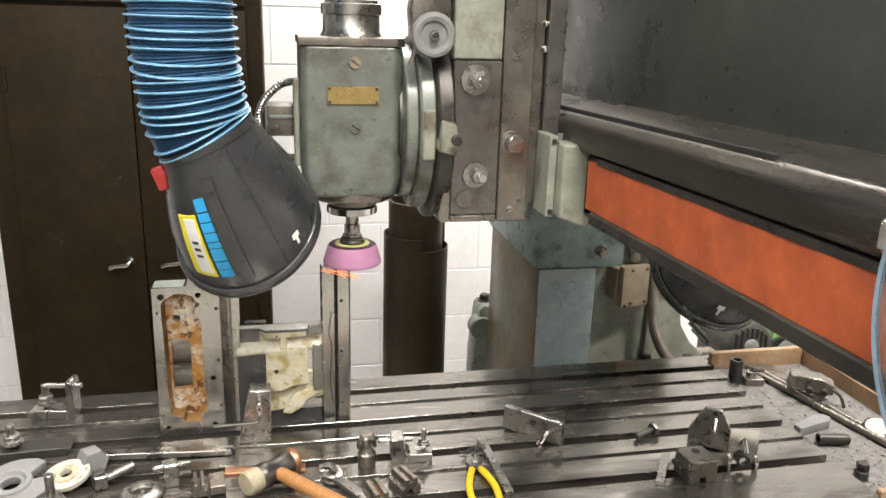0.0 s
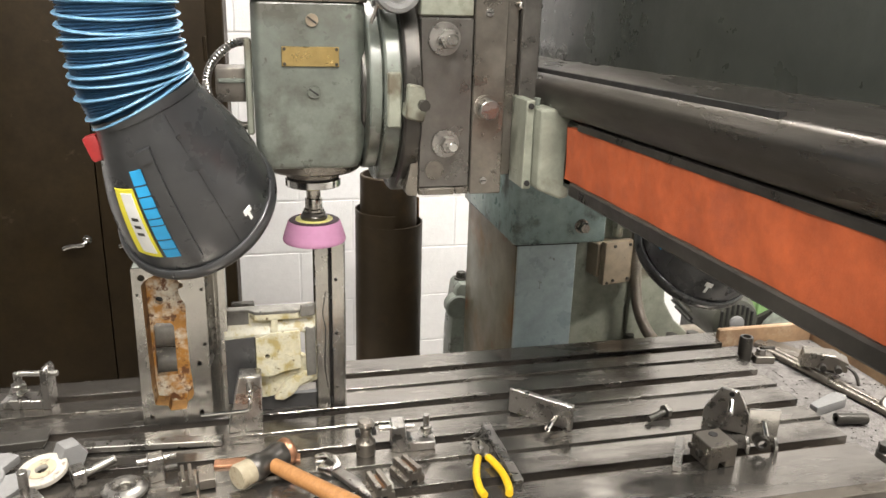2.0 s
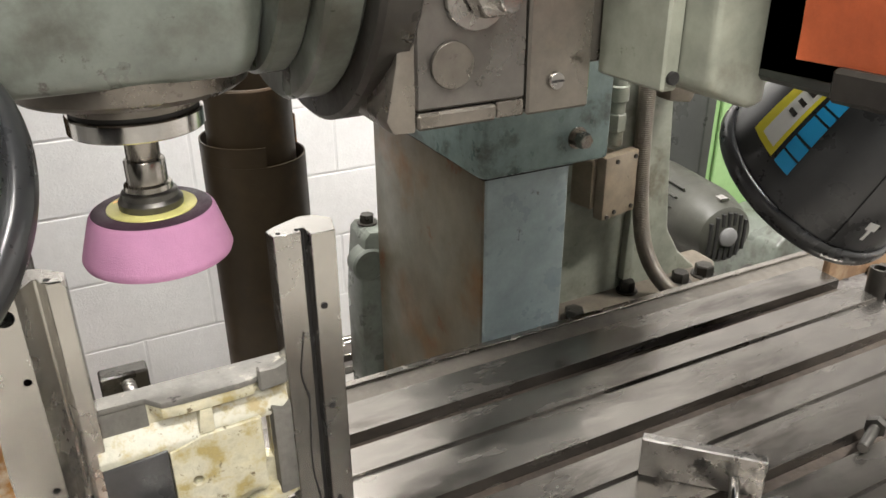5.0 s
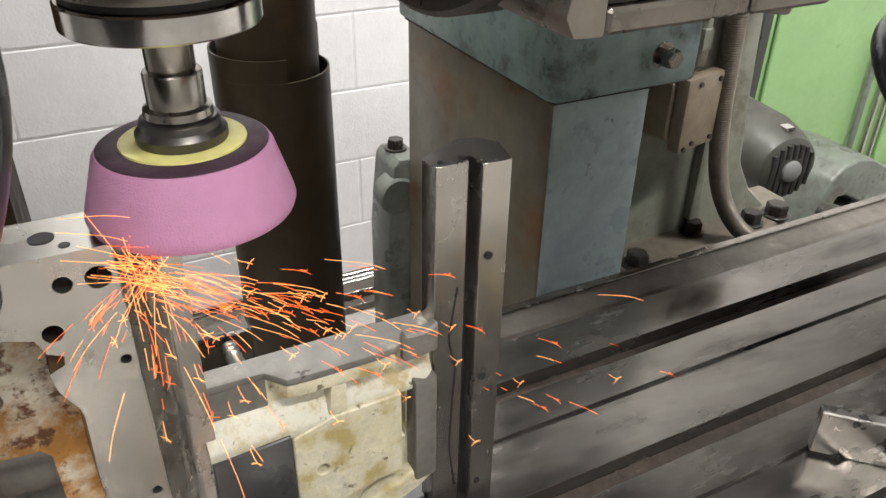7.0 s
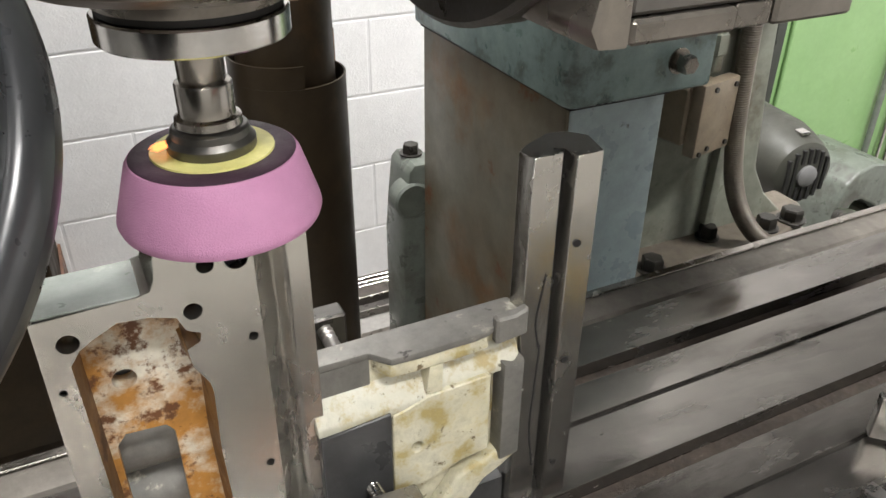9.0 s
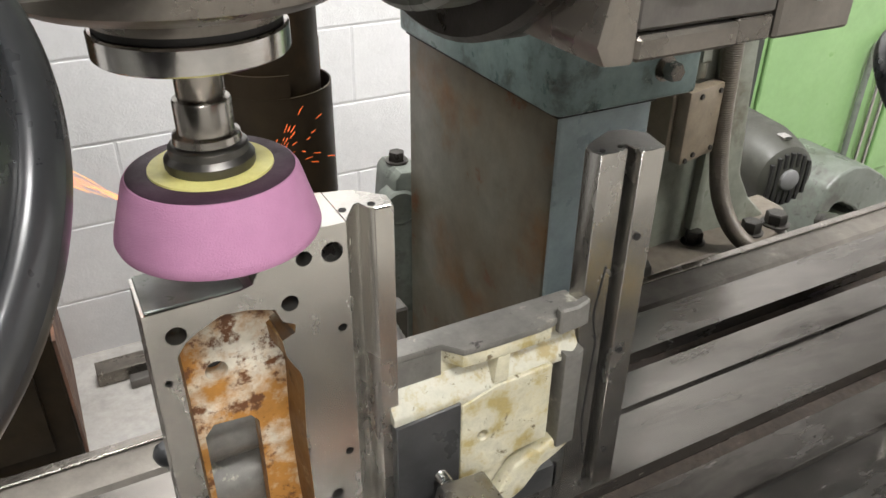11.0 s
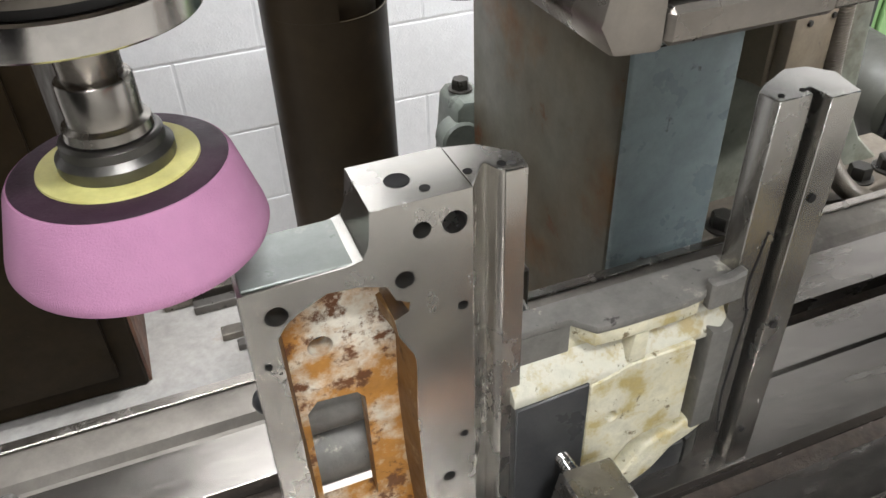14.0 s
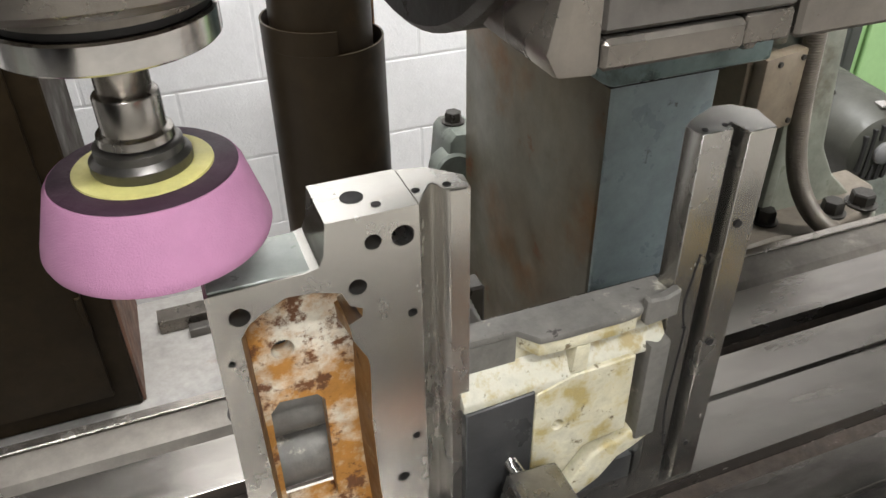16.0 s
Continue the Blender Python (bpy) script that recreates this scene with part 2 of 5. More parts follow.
M["hose"] = material("blue_fabric_hose", (0.035, 0.10, 0.19), (0.025, 0.07, 0.14), rough=0.42, scale=14, bump=0.6, bump_scale=90)
M["hose_rib"] = material("pale_blue_hose_rib", (0.13, 0.28, 0.42), (0.09, 0.21, 0.34), rough=0.4, scale=30)
M["blue_print"] = material("cyan_blue_lettering", fine=0.0, base=(0.02, 0.36, 0.72), rough=0.45, bump=0)
M["yellow_label"] = material("yellow_label_film", fine=0.0, base=(0.78, 0.70, 0.05), rough=0.4, bump=0)
M["white_label"] = material("white_label_film", fine=0.0, base=(0.78, 0.78, 0.76), rough=0.4, bump=0)
M["blue_film"] = material("pale_blue_film", (0.20, 0.28, 0.36), rough=0.35, scale=20, bump=0.05)
M["clear_sheet"] = material("clear_scuffed_plastic", (0.9, 0.92, 0.95), fine=0.0, rough=0.14, rough_var=0.05, scale=8, bump=0.02)
M["clear_sheet"].node_tree.nodes["Principled BSDF"].inputs["Transmission Weight"].default_value = 0.97
M["red"] = material("red_plastic", (0.45, 0.03, 0.03), rough=0.4, bump=0.02)
M["lime"] = material("bright_green_enamel", (0.27, 0.44, 0.185), (0.24, 0.40, 0.165), rough=0.4, scale=4, spots=(0.10, 0.13, 0.07), spot_scale=20, spot_at=0.72, fine=0.08)
M["motor"] = material("grey_motor_enamel", (0.0482, 0.0482, 0.0381), (0.03672, 0.03672, 0.02937), rough=0.5, scale=10, spots=(0.1193, 0.1193, 0.1056), spot_scale=40, spot_at=0.7)
M["wood"] = material("oiled_hickory", (0.42, 0.205, 0.075), (0.33, 0.15, 0.05), rough=0.45, scale=10, stretch=(1, 8, 8), bump=0.1)
M["copper"] = material("peened_copper", (0.42, 0.22, 0.13), (0.33, 0.17, 0.10), rough=0.4, metal=0.8, scale=30, bump=0.4, bump_scale=90)
M["yellow_grip"] = material("yellow_vinyl_grip", (0.72, 0.48, 0.01), (0.65, 0.42, 0.01), rough=0.4, scale=20, bump=0.03)
M["grey_stone"] = material("grey_abrasive_disc", (0.187, 0.1843, 0.1815), (0.154, 0.1513, 0.1485), rough=0.7, scale=20, bump=0.4, bump_scale=400)
M["rawhide"] = material("dirty_rawhide", (0.40, 0.35, 0.25), (0.30, 0.25, 0.17), rough=0.6, scale=30, spots=(0.12, 0.09, 0.06), spot_scale=60, spot_at=0.58, bump=0.4)
M["pale_stone"] = material("pale_abrasive", (0.46, 0.43, 0.38), (0.34, 0.31, 0.27), rough=0.7, scale=24, spots=(0.16, 0.13, 0.10), spot_scale=50, spot_at=0.6, bump=0.3, bump_scale=400)
M["steel_dull"] = material("dull_turned_steel", (0.36, 0.335, 0.30), (0.27, 0.25, 0.225), rough=0.24, metal=1.0, scale=20, bump=0.03, rough_var=0.06)
M["conduit"] = material("armoured_conduit", (0.16, 0.136, 0.104), (0.12, 0.1, 0.08), rough=0.45, metal=0.2, scale=20)
M["tan_box"] = material("tan_painted_box", (0.25, 0.20, 0.14), (0.20, 0.16, 0.115), rough=0.45, scale=12, spots=(0.07, 0.05, 0.035), spot_scale=40, spot_at=0.66)
M["diffuser"] = material("lamp_diffuser", fine=0.0, base=(1.0, 0.97, 0.92), rough=0.6, bump=0, emit=6.0)
M["spark"] = material("glowing_spark", fine=0.0, base=(1.0, 0.15, 0.02), rough=0.6, bump=0, emit=1.7)
M["spark_hot"] = material("bright_spark", fine=0.0, base=(1.0, 0.36, 0.10), rough=0.6, bump=0, emit=2.2)


# ---- mesh helpers ----
def link(name, bm, mat, parent=None, label="", smooth=None):
    me = bpy.data.meshes.new(name)
    bmesh.ops.recalc_face_normals(bm, faces=bm.faces)
    bm.to_mesh(me)
    bm.free()
    for m in (mat if isinstance(mat, (list, tuple)) else [mat]):
        me.materials.append(M[m])
    ob = new(name, me)
    if smooth is not None:
        me.polygons.foreach_set("use_smooth", [True] * len(me.polygons))
        me.set_sharp_from_angle(angle=radians(smooth))
    if parent is not None:
        ob.parent = parent
    if label:
        ob["label"] = label
    return ob


def part(name, bm, mat, parent, label="", smooth=35):
    return link(name, bm, mat, parent, label, smooth)


def thing(name, label, category, group="", kind="", m=None):
    ob = new(name)
    ob.empty_display_size = 0.05
    if m is not None:
        ob.matrix_world = m
    return tagged(ob, label, category, group, kind)


def bev(bm, w, seg=1, angle=25, geom=None):
    edges = [e for e in (geom or bm.edges) if len(e.link_faces) == 2 and e.calc_face_angle(0) > radians(angle)]
    bmesh.ops.bevel(bm, geom=edges, offset=w, segments=seg, affect="EDGES", profile=0.6, clamp_overlap=True)
    return bm


def box(x0, x1, y0, y1, z0, z1, bevel=0.0, seg=1, bm=None):
    own = bmesh.new()
    bmesh.ops.create_cube(own, size=1)
    for v in own.verts:
        v.co = Vector(((x0 + x1) / 2 + v.co.x * (x1 - x0), (y0 + y1) / 2 + v.co.y * (y1 - y0), (z0 + z1) / 2 + v.co.z * (z1 - z0)))
    if bevel:
        bev(own, bevel, seg)
    return join(bm, own)


def join(bm, own, m=None):
    if m is not None:
        own.transform(m)
    if bm is None:
        return own
    me = bpy.data.meshes.new("tmp")
    own.to_mesh(me)
    own.free()
    bm.from_mesh(me)
    bpy.data.meshes.remove(me)
    return bm


AXES = {"z": Matrix.Identity(4), "x": Matrix.Rotation(radians(90), 4, "Y"), "y": Matrix.Rotation(radians(90), 4, "X"), "-x": Matrix.Rotation(radians(-90), 4, "Y"), "-y": Matrix.Rotation(radians(90), 4, "X")}


def lathe(profile, seg=32, at=(0, 0, 0), axis="z", bm=None, m=None):
    """Turn (radius, height) pairs round an axis. A zero radius closes the end."""
    own = bmesh.new()
    rings = []
    for r, h in profile:
        if r < 1e-6:
            rings.append([own.verts.new((0, 0, h))])
        else:
            rings.append([own.verts.new((r * math.cos(2 * math.pi * k / seg), r * math.sin(2 * math.pi * k / seg), h)) for k in range(seg)])
    for a, b in zip(rings, rings[1:]):
        if len(a) == 1 and len(b) == 1:
            continue
        for k in range(seg):
            j = (k + 1) % seg
            if len(a) == 1:
                own.faces.new((a[0], b[k], b[j]))
            elif len(b) == 1:
                own.faces.new((a[k], a[j], b[0]))
            else:
                own.faces.new((a[k], a[j], b[j], b[k]))
    return join(bm, own, m if m is not None else Matrix.Translation(at) @ AXES[axis])


def rod(r, h, at=(0, 0, 0), axis="z", seg=20, bm=None, ch=None, m=None):
    c = min(r, h) * 0.12 if ch is None else ch
    return lathe([(0, 0), (r - c, 0), (r, c), (r, h - c), (r - c, h), (0, h)], seg, at, axis, bm, m)


def prism(points, h0, h1, plane="xz", bevel=0.0, seg=1, bm=None, holes=()):
    """A flat outline (with holes) pushed out from h0 to h1 across its plane."""
    own = bmesh.new()

    def put(u, v, h):
        return {"xz": (u, h, v), "xy": (u, v, h), "yz": (h, u, v)}[plane]
    edges = []
    for loop in (points, *holes):
        vs = [own.verts.new(put(u, v, h0)) for u, v in loop]
        edges += [own.edges.new((vs[i], vs[(i + 1) % len(vs)])) for i in range(len(vs))]
    if holes:
        bmesh.ops.triangle_fill(own, use_beauty=True, use_dissolve=False, edges=edges)
    else:
        own.faces.new(own.verts)
    ext = bmesh.ops.extrude_face_region(own, geom=own.faces[:])
    d = Vector(put(0, 0, h1)) - Vector(put(0, 0, h0))
    bmesh.ops.translate(own, vec=d, verts=[v for v in ext["geom"] if isinstance(v, bmesh.types.BMVert)])
    bmesh.ops.recalc_face_normals(own, faces=own.faces)
    if bevel:
        bev(own, bevel, seg)
    return join(bm, own)


def circle(cx, cy, r, n=16, a0=0.0, a1=360.0, squash=1.0):
    k = n if a1 - a0 >= 359.9 else n - 1
    return [(cx + r * math.cos(radians(a0 + (a1 - a0) * i / k)), cy + squash * r * math.sin(radians(a0 + (a1 - a0) * i / k))) for i in range(n)]


def sweep(points, r, seg=10, bm=None, smooth_steps=6, rib=0.0, ribs=1, closed_ends=True):
    """A round bar or pipe along a smooth line through points."""
    pts = [Vector(p) for p in points]
    line = []
    for i in range(len(pts) - 1):
        p0, p1, p2, p3 = pts[max(i - 1, 0)], pts[i], pts[i + 1], pts[min(i + 2, len(pts) - 1)]
        for k in range(smooth_steps):
            t = k / smooth_steps
            line.append(0.5 * (2 * p1 + (p2 - p0) * t + (2 * p0 - 5 * p1 + 4 * p2 - p3) * t * t + (3 * p1 - p0 - 3 * p2 + p3) * t ** 3))
    line.append(pts[-1])
    own = bmesh.new()
    up = Vector((0.13, 0.31, 0.94)).normalized()
    rings = []
    for i, p in enumerate(line):
        d = (line[min(i + 1, len(line) - 1)] - line[max(i - 1, 0)]).normalized()
        a = d.cross(up)
        if a.length < 1e-3:
            a = d.cross(Vector((1, 0, 0)))
        a.normalize()
        b = d.cross(a)
        up = -b if (-b).dot(up) > 0 else b
        rr = r + (rib if rib and i % (2 * ribs) < ribs else 0.0)
        b = a.cross(d)
        rings.append([own.verts.new(p + a * rr * math.cos(2 * math.pi * k / seg) + b * rr * math.sin(2 * math.pi * k / seg)) for k in range(seg)])
    for a, b in zip(rings, rings[1:]):
        for k in range(seg):
            own.faces.new((a[k], a[(k + 1) % seg], b[(k + 1) % seg], b[k]))
    if closed_ends:
        own.faces.new(rings[0]), own.faces.new(rings[-1])
    return join(bm, own)


def hexagon(r, h, at, axis="z", bm=None, m=None):
    own = lathe([(0, 0), (r * 0.97, 0), (r, h * 0.06), (r, h * 0.86), (r * 0.88, h), (0, h)], 6)
    return join(bm, own, m if m is not None else Matrix.Translation(at) @ AXES[axis])


def hex_bolt(name, at, axis, r, h, parent, mat="dark_iron", washer=True, m=None):
    base = m if m is not None else Matrix.Translation(at) @ AXES[axis]
    bm = hexagon(r, h, (0, 0, 0), m=base @ Matrix.Translation((0, 0, r * 0.2)))
    if washer:
        rod(r * 1.35, r * 0.22, bm=bm, m=base)
    return part(name, bm, mat, parent)


# ---- setting ----
def room():
    bm = box(-2.6, 4.2, -3.6, WALL_Y + 0.2, FLOOR_Z - 0.12, FLOOR_Z)
    tagged(link("floor", bm, "floor"), "pale grey painted concrete floor with stains", "floor", kind="structure")
    # Ceiling and west wall are added out of view, dark to limit bounce.
    tagged(link("ceiling", box(-2.6, 4.2, -3.6, WALL_Y + 0.2, CEIL_Z, CEIL_Z + 0.1), "ceiling"), "unseen plain ceiling, dark grey to cut bounced light", "ceiling", kind="structure")
    tagged(link("wall_west", box(-2.7, -2.6, -3.6, WALL_Y + 0.2, FLOOR_Z, CEIL_Z), "plain_wall"), "unseen plain west wall, dark grey to cut bounced light", "wall", kind="structure")
    # East and south walls are added out of view as pale reflectors.
    tagged(link("wall_east", box(4.2, 4.3, -3.6, WALL_Y + 0.2, FLOOR_Z, CEIL_Z), "wall"), "unseen plain east wall, white to reflect light onto the right side", "wall", kind="structure")
    tagged(link("wall_south", box(-2.6, 4.2, -3.7, -3.6, FLOOR_Z, CEIL_Z), "south_wall"), "unseen plain south wall, pale to reflect in front-facing metal", "wall", kind="structure")
    tagged(link("wall_north", box(-2.6, 4.2, WALL_Y - 0.0062, WALL_Y + 0.2, FLOOR_Z, CEIL_Z), "mortar"), "white painted concrete block wall behind the machine", "wall", kind="structure")


def wall_blocks():
    wall = bpy.data.objects["wall_north"]
    length, course, joint = 0.406, 0.203, 0.005
    full = box(0, length - joint, -0.014, 0.0, 0, course - joint, 0.003, 2)
    me = bpy.data.meshes.new("block")
    bmesh.ops.translate(full, vec=(0, 0.006, 0), verts=full.verts)
    full.to_mesh(me)
    full.free()
    me.materials.append(M["wall"])
    low = -0.554 - course
    for r in range(0, 12):
        x = 0.655 - length * 7 + joint / 2 + (0 if r % 2 else length / 2)
        z = low + course * r + joint / 2
        for k in range(16):
            ob = new("block", me)
            ob.parent = wall
            ob.location = (x + k * length, WALL_Y, z)


def ceiling_lights():
    first = None
    for lx, ly, watts in CEILING_LIGHTS:
        if first is None:
            first = thing("ceiling_light", "white rectangular fluorescent ceiling light", "ceiling light", "ceiling lights", m=pose(lx, ly, CEIL_Z))
            part("frame", prism([(-0.62, -0.15), (0.62, -0.15), (0.62, 0.15), (-0.62, 0.15)], -0.07, 0, "xy", holes=[[(-0.59, -0.12), (0.59, -0.12), (0.59, 0.12), (-0.59, 0.12)]]), "plain_wall", first)
            part("diffuser", box(-0.588, 0.588, -0.118, 0.118, -0.05, -0.044), "diffuser", first)
        else:
            copy_thing(first, pose(lx, ly, CEIL_Z))


def cabinet():
    c = thing("metal_cabinet", "tall dark brown enamelled steel cabinet with two doors", "cabinet", m=pose(0, 0, 0))
    x0, x1, y0, y1 = -1.005, -0.178, 1.08, WALL_Y - 0.01
    part("body", box(x0, x1, y0 + 0.004, y1, FLOOR_Z + 0.002, 1.508, 0.004), "cabinet", c)
    part("plinth_edge", box(x1 + 0.001, x1 + 0.008, y0 + 0.012, y1, FLOOR_Z + 0.004, -0.40), "cab_edge", c, "rusty lower side edge")
    for xa, xb in ((-0.935, -0.575), (-0.572, -0.228)):
        d = part("door", box(xa, xb, y0 - 0.016, y0 + 0.001, -0.66, 0.846, 0.004, 2), "cabinet", c)
        for zh in (0.6, -0.45):
            xs = xa + 0.006 if xa < -0.75 else xb - 0.006
            part("hinge", rod(0.006, 0.07, (xs, y0 - 0.018, zh)), "cabinet", d)
    part("upper_door", box(-0.935, -0.228, y0 - 0.016, y0 + 0.001, 0.859, 1.480, 0.004), "cabinet", c)
    for xh in (-0.649, -0.489):
        h = part("handle", sweep([(xh - 0.033, y0 - 0.045, 0.042), (xh - 0.014, y0 - 0.048, 0.049), (xh + 0.019, y0 - 0.045, 0.051), (xh + 0.030, y0 - 0.03, 0.057), (xh + 0.032, y0 - 0.012, 0.061)], 0.0072, 10), "chrome", c, "chrome lever handle")
        part("rose", rod(0.0135, 0.006, (xh + 0.032, y0 - 0.016, 0.061), "y"), "chrome", h)
    part("door_tag", box(-0.550, -0.531, y0 - 0.018, y0 - 0.0165, 0.522, 0.579), "white_label", c, "torn pale paper tag")


# ---- machine: bed, column, cross rail ----
def machine_bed():
    b = thing("machine_bed", "long cast iron machine bed under the table", "machine bed")
    part("body", box(-1.9, 2.2, -0.36, 0.31, FLOOR_Z + 0.002, -0.13, 0.01), "green", b)
    part("rear_way", prism([(0.235, -0.13), (0.345, -0.13), (0.352, -0.080), (0.338, -0.074), (0.300, -0.078), (0.292, -0.086), (0.235, -0.088)], -1.9, 2.2, "yz"), "table_side", b, "oily rear way")
    part("way_edge", box(-1.9, 2.2, 0.3385, 0.353, -0.0735, -0.0695, 0.0015), "steel_dull", b, "bright worn edge of the way")
    part("front_way", prism([(-0.30, -0.13), (-0.20, -0.13), (-0.20, -0.10), (-0.30, -0.10)], -1.9, 2.2, "yz"), "steel", b)


def column():
    c = thing("machine_column", "worn blue-green machine column with a bolted cap", "machine column")
    x0, x1, y0, y1 = 0.556, 0.727, 0.440, 0.925
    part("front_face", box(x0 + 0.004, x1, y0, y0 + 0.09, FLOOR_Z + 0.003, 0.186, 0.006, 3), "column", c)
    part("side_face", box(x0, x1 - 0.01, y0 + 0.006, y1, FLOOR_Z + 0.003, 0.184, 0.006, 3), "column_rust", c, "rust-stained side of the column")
    cap = prism([(0.549, 0.427), (0.800, 0.427), (0.800, 0.60), (0.74, 0.945), (0.546, 0.945), (0.542, 0.445)], 0.185, 0.45, "xy", 0.010, 3)
    part("cap", cap, "teal", c, "teal cap with chipped paint")
    part("cap_joint", prism([(0.5525, 0.4365), (0.7305, 0.4365), (0.7305, 0.60), (0.72, 0.93), (0.5525, 0.93)], 0.1812, 0.1848, "xy"), "hole", c, "dark oily joint under the cap")
    bolt = Matrix.Translation((0.729, 0.428, 0.233)) @ Matrix.Rotation(radians(90), 4, "X")
    hex_bolt("bolt", None, None, 0.0145, 0.026, c, "steel_dull", m=bolt)
    # rear hinge bracket on the far side
    bk = prism([(0.515, -0.72), (0.60, -0.72), (0.60, -0.118), (0.545, -0.113), (0.532, -0.13), (0.522, -0.22), (0.515, -0.30)], 0.946, 1.05, "xz", 0.012, 2)
    part("rear_bracket", bk, "green", c)
    part("rear_boss", rod(0.042, 0.05, (0.540, 0.99, -0.195), "-y"), "green", c)
    hex_bolt("rear_bolt", (0.562, 1.005, -0.114), "z", 0.018, 0.02, c, "dark_iron")


def gear_frame():
    g = thing("drive_frame", "grey-green flared cast drive frame with a bolted foot", "machine frame")
    part("plate", prism([(0.722, -0.72), (1.25, -0.72), (1.25, -0.22), (1.19, -0.185), (1.10, -0.105), (1.062, -0.045), (1.045, 0.10), (1.02, 0.42), (0.722, 0.42)], 0.525, 0.60, "xz", 0.01, 3), "green_light", g)
    part("edge_rib", prism([(0.935, -0.13), (0.955, -0.13), (0.965, 0.42), (0.945, 0.42)], 0.508, 0.53, "xz", 0.004, 2), "green_light", g)
    part("foot", prism([(0.72, 0.44), (0.93, 0.455), (1.0, 0.44), (1.16, 0.47), (1.22, 0.53), (1.22, 0.60), (0.72, 0.60)], -0.20, -0.155, "xy", 0.012, 3), "conduit", g, "oily bolted foot")
    part("low_foot", box(0.70, 0.95, 0.36, 0.50, -0.26, -0.215, 0.014, 3), "dark_iron", g)
    for bx, by, r in ((0.777, 0.460, 0.020), (0.945, 0.505, 0.017), (1.072, 0.484, 0.019), (1.142, 0.486, 0.021)):
        hex_bolt("foot_bolt", (bx, by, -0.156), "z", r, 0.022, g, "dark_iron")
    turned = Matrix.Translation((0.863, 0.474, 0.111)) @ Matrix.Rotation(radians(12), 4, "Z")

    def on_box(bm):
        bm.transform(turned)
        return bm
    jb = part("junction_box", on_box(box(-0.048, 0.048, -0.012, 0.012, -0.062, 0.062, 0.005, 2)), "tan_box", g, "tan steel junction box cover")
    for sx, sz in ((-0.018, 0.050), (-0.016, -0.050), (0.034, -0.050), (0.034, 0.050), (-0.036, -0.056)):
        part("cover_screw", on_box(rod(0.0045, 0.004, (sx, -0.0115, sz), "-y", 10)), "dark_iron", jb)
    part("box_back", on_box(box(-0.054, 0.03, 0.0125, 0.09, -0.045, 0.052, 0.003)), "tan_box", g)
    p = part("nipple", rod(0.014, 0.16, (0.872, 0.50, 0.178)), "green_light", g)
    part("coupling", rod(0.018, 0.035, (0.872, 0.50, 0.205), seg=6), "green_light", p)
    part("coupling", rod(0.019, 0.03, (0.872, 0.50, 0.262), seg=16), "green_light", p)
    part("conduit", sweep([(0.925, 0.485, 0.32), (0.922, 0.48, 0.215), (0.926, 0.475, 0.085), (0.938, 0.465, -0.02), (0.968, 0.450, -0.095), (1.015, 0.435, -0.145), (1.075, 0.418, -0.167), (1.155, 0.408, -0.158)], 0.0155, 14, smooth_steps=64, rib=0.0009), "conduit", g, "brown armoured conduit")
    part("conduit_elbow", sweep([(1.150, 0.409, -0.160), (1.19, 0.408, -0.145), (1.225, 0.42, -0.145), (1.240, 0.45, -0.158)], 0.021, 14), "dark_iron", g)
    part("conduit_collar", rod(0.024, 0.016, (1.145, 0.409, -0.161), "x"), "dark_iron", g)
    part("conduit_top", prism([(0.955, 0.26), (1.01, 0.25), (1.03, 0.30), (1.0, 0.36), (0.95, 0.35)], 0.455, 0.50, "xz", 0.01, 2), "conduit", g)


def motor():
    m = thing("electric_motor", "grey enamelled electric motor with slotted end bell", "motor", m=Matrix.Translation((1.437, 0.695, -0.212)) @ Matrix.Rotation(radians(-9), 4, "Z") @ Matrix.Diagonal((0.98, 0.98, 0.98, 1)))
    prof = [(0.022, 0.0), (0.062, 0.004), (0.079, 0.014), (0.088, 0.035), (0.098, 0.075), (0.105, 0.11), (0.105, 0.34), (0.09, 0.36), (0, 0.36)]
    rot = Matrix.Rotation(radians(-90), 4, "X")
    part("body", lathe([(0, 0.0)] + prof, 48, m=rot), "motor", m)
    for k in range(7):
        x = (k - 3) * 0.0175
        top = math.sqrt(max(0.0, 0.068 ** 2 - x * x))
        spans = [(-top, -0.012), (0.012, top)] if abs(x) < 0.03 else [(-top, top)]
        for z0, z1 in spans:
            if abs(x) < 0.03:
                z0, z1 = (z0, -0.030) if z0 < 0 else (0.030, z1)
            if z1 - z0 > 0.008:
                part("vent_slot", box(x - 0.0045, x + 0.0045, -0.0012, 0.02, z0, z1, 0.001), "hole", m)
    part("hub_cap", lathe([(0, -0.012), (0.018, -0.012), (0.026, -0.007), (0.027, 0.003), (0, 0.004)], 24, m=rot), "grey_stone", m)
    for k in range(9):
        a = radians(200 + k * 16)
        own = box(-0.003, 0.003, 0.13, 0.32, 0.100, 0.116, 0.001)
        own.transform(Matrix.Rotation(a, 4, "Y"))
        part("cooling_fin", own, "motor", m)
    part("name_plate", box(-0.012, 0.012, 0.03, 0.06, 0.090, 0.098, 0.002), "chrome", m)
    part("mount", box(-0.06, 0.06, 0.16, 0.33, -0.515, -0.09, 0.01), "dark_iron", m)


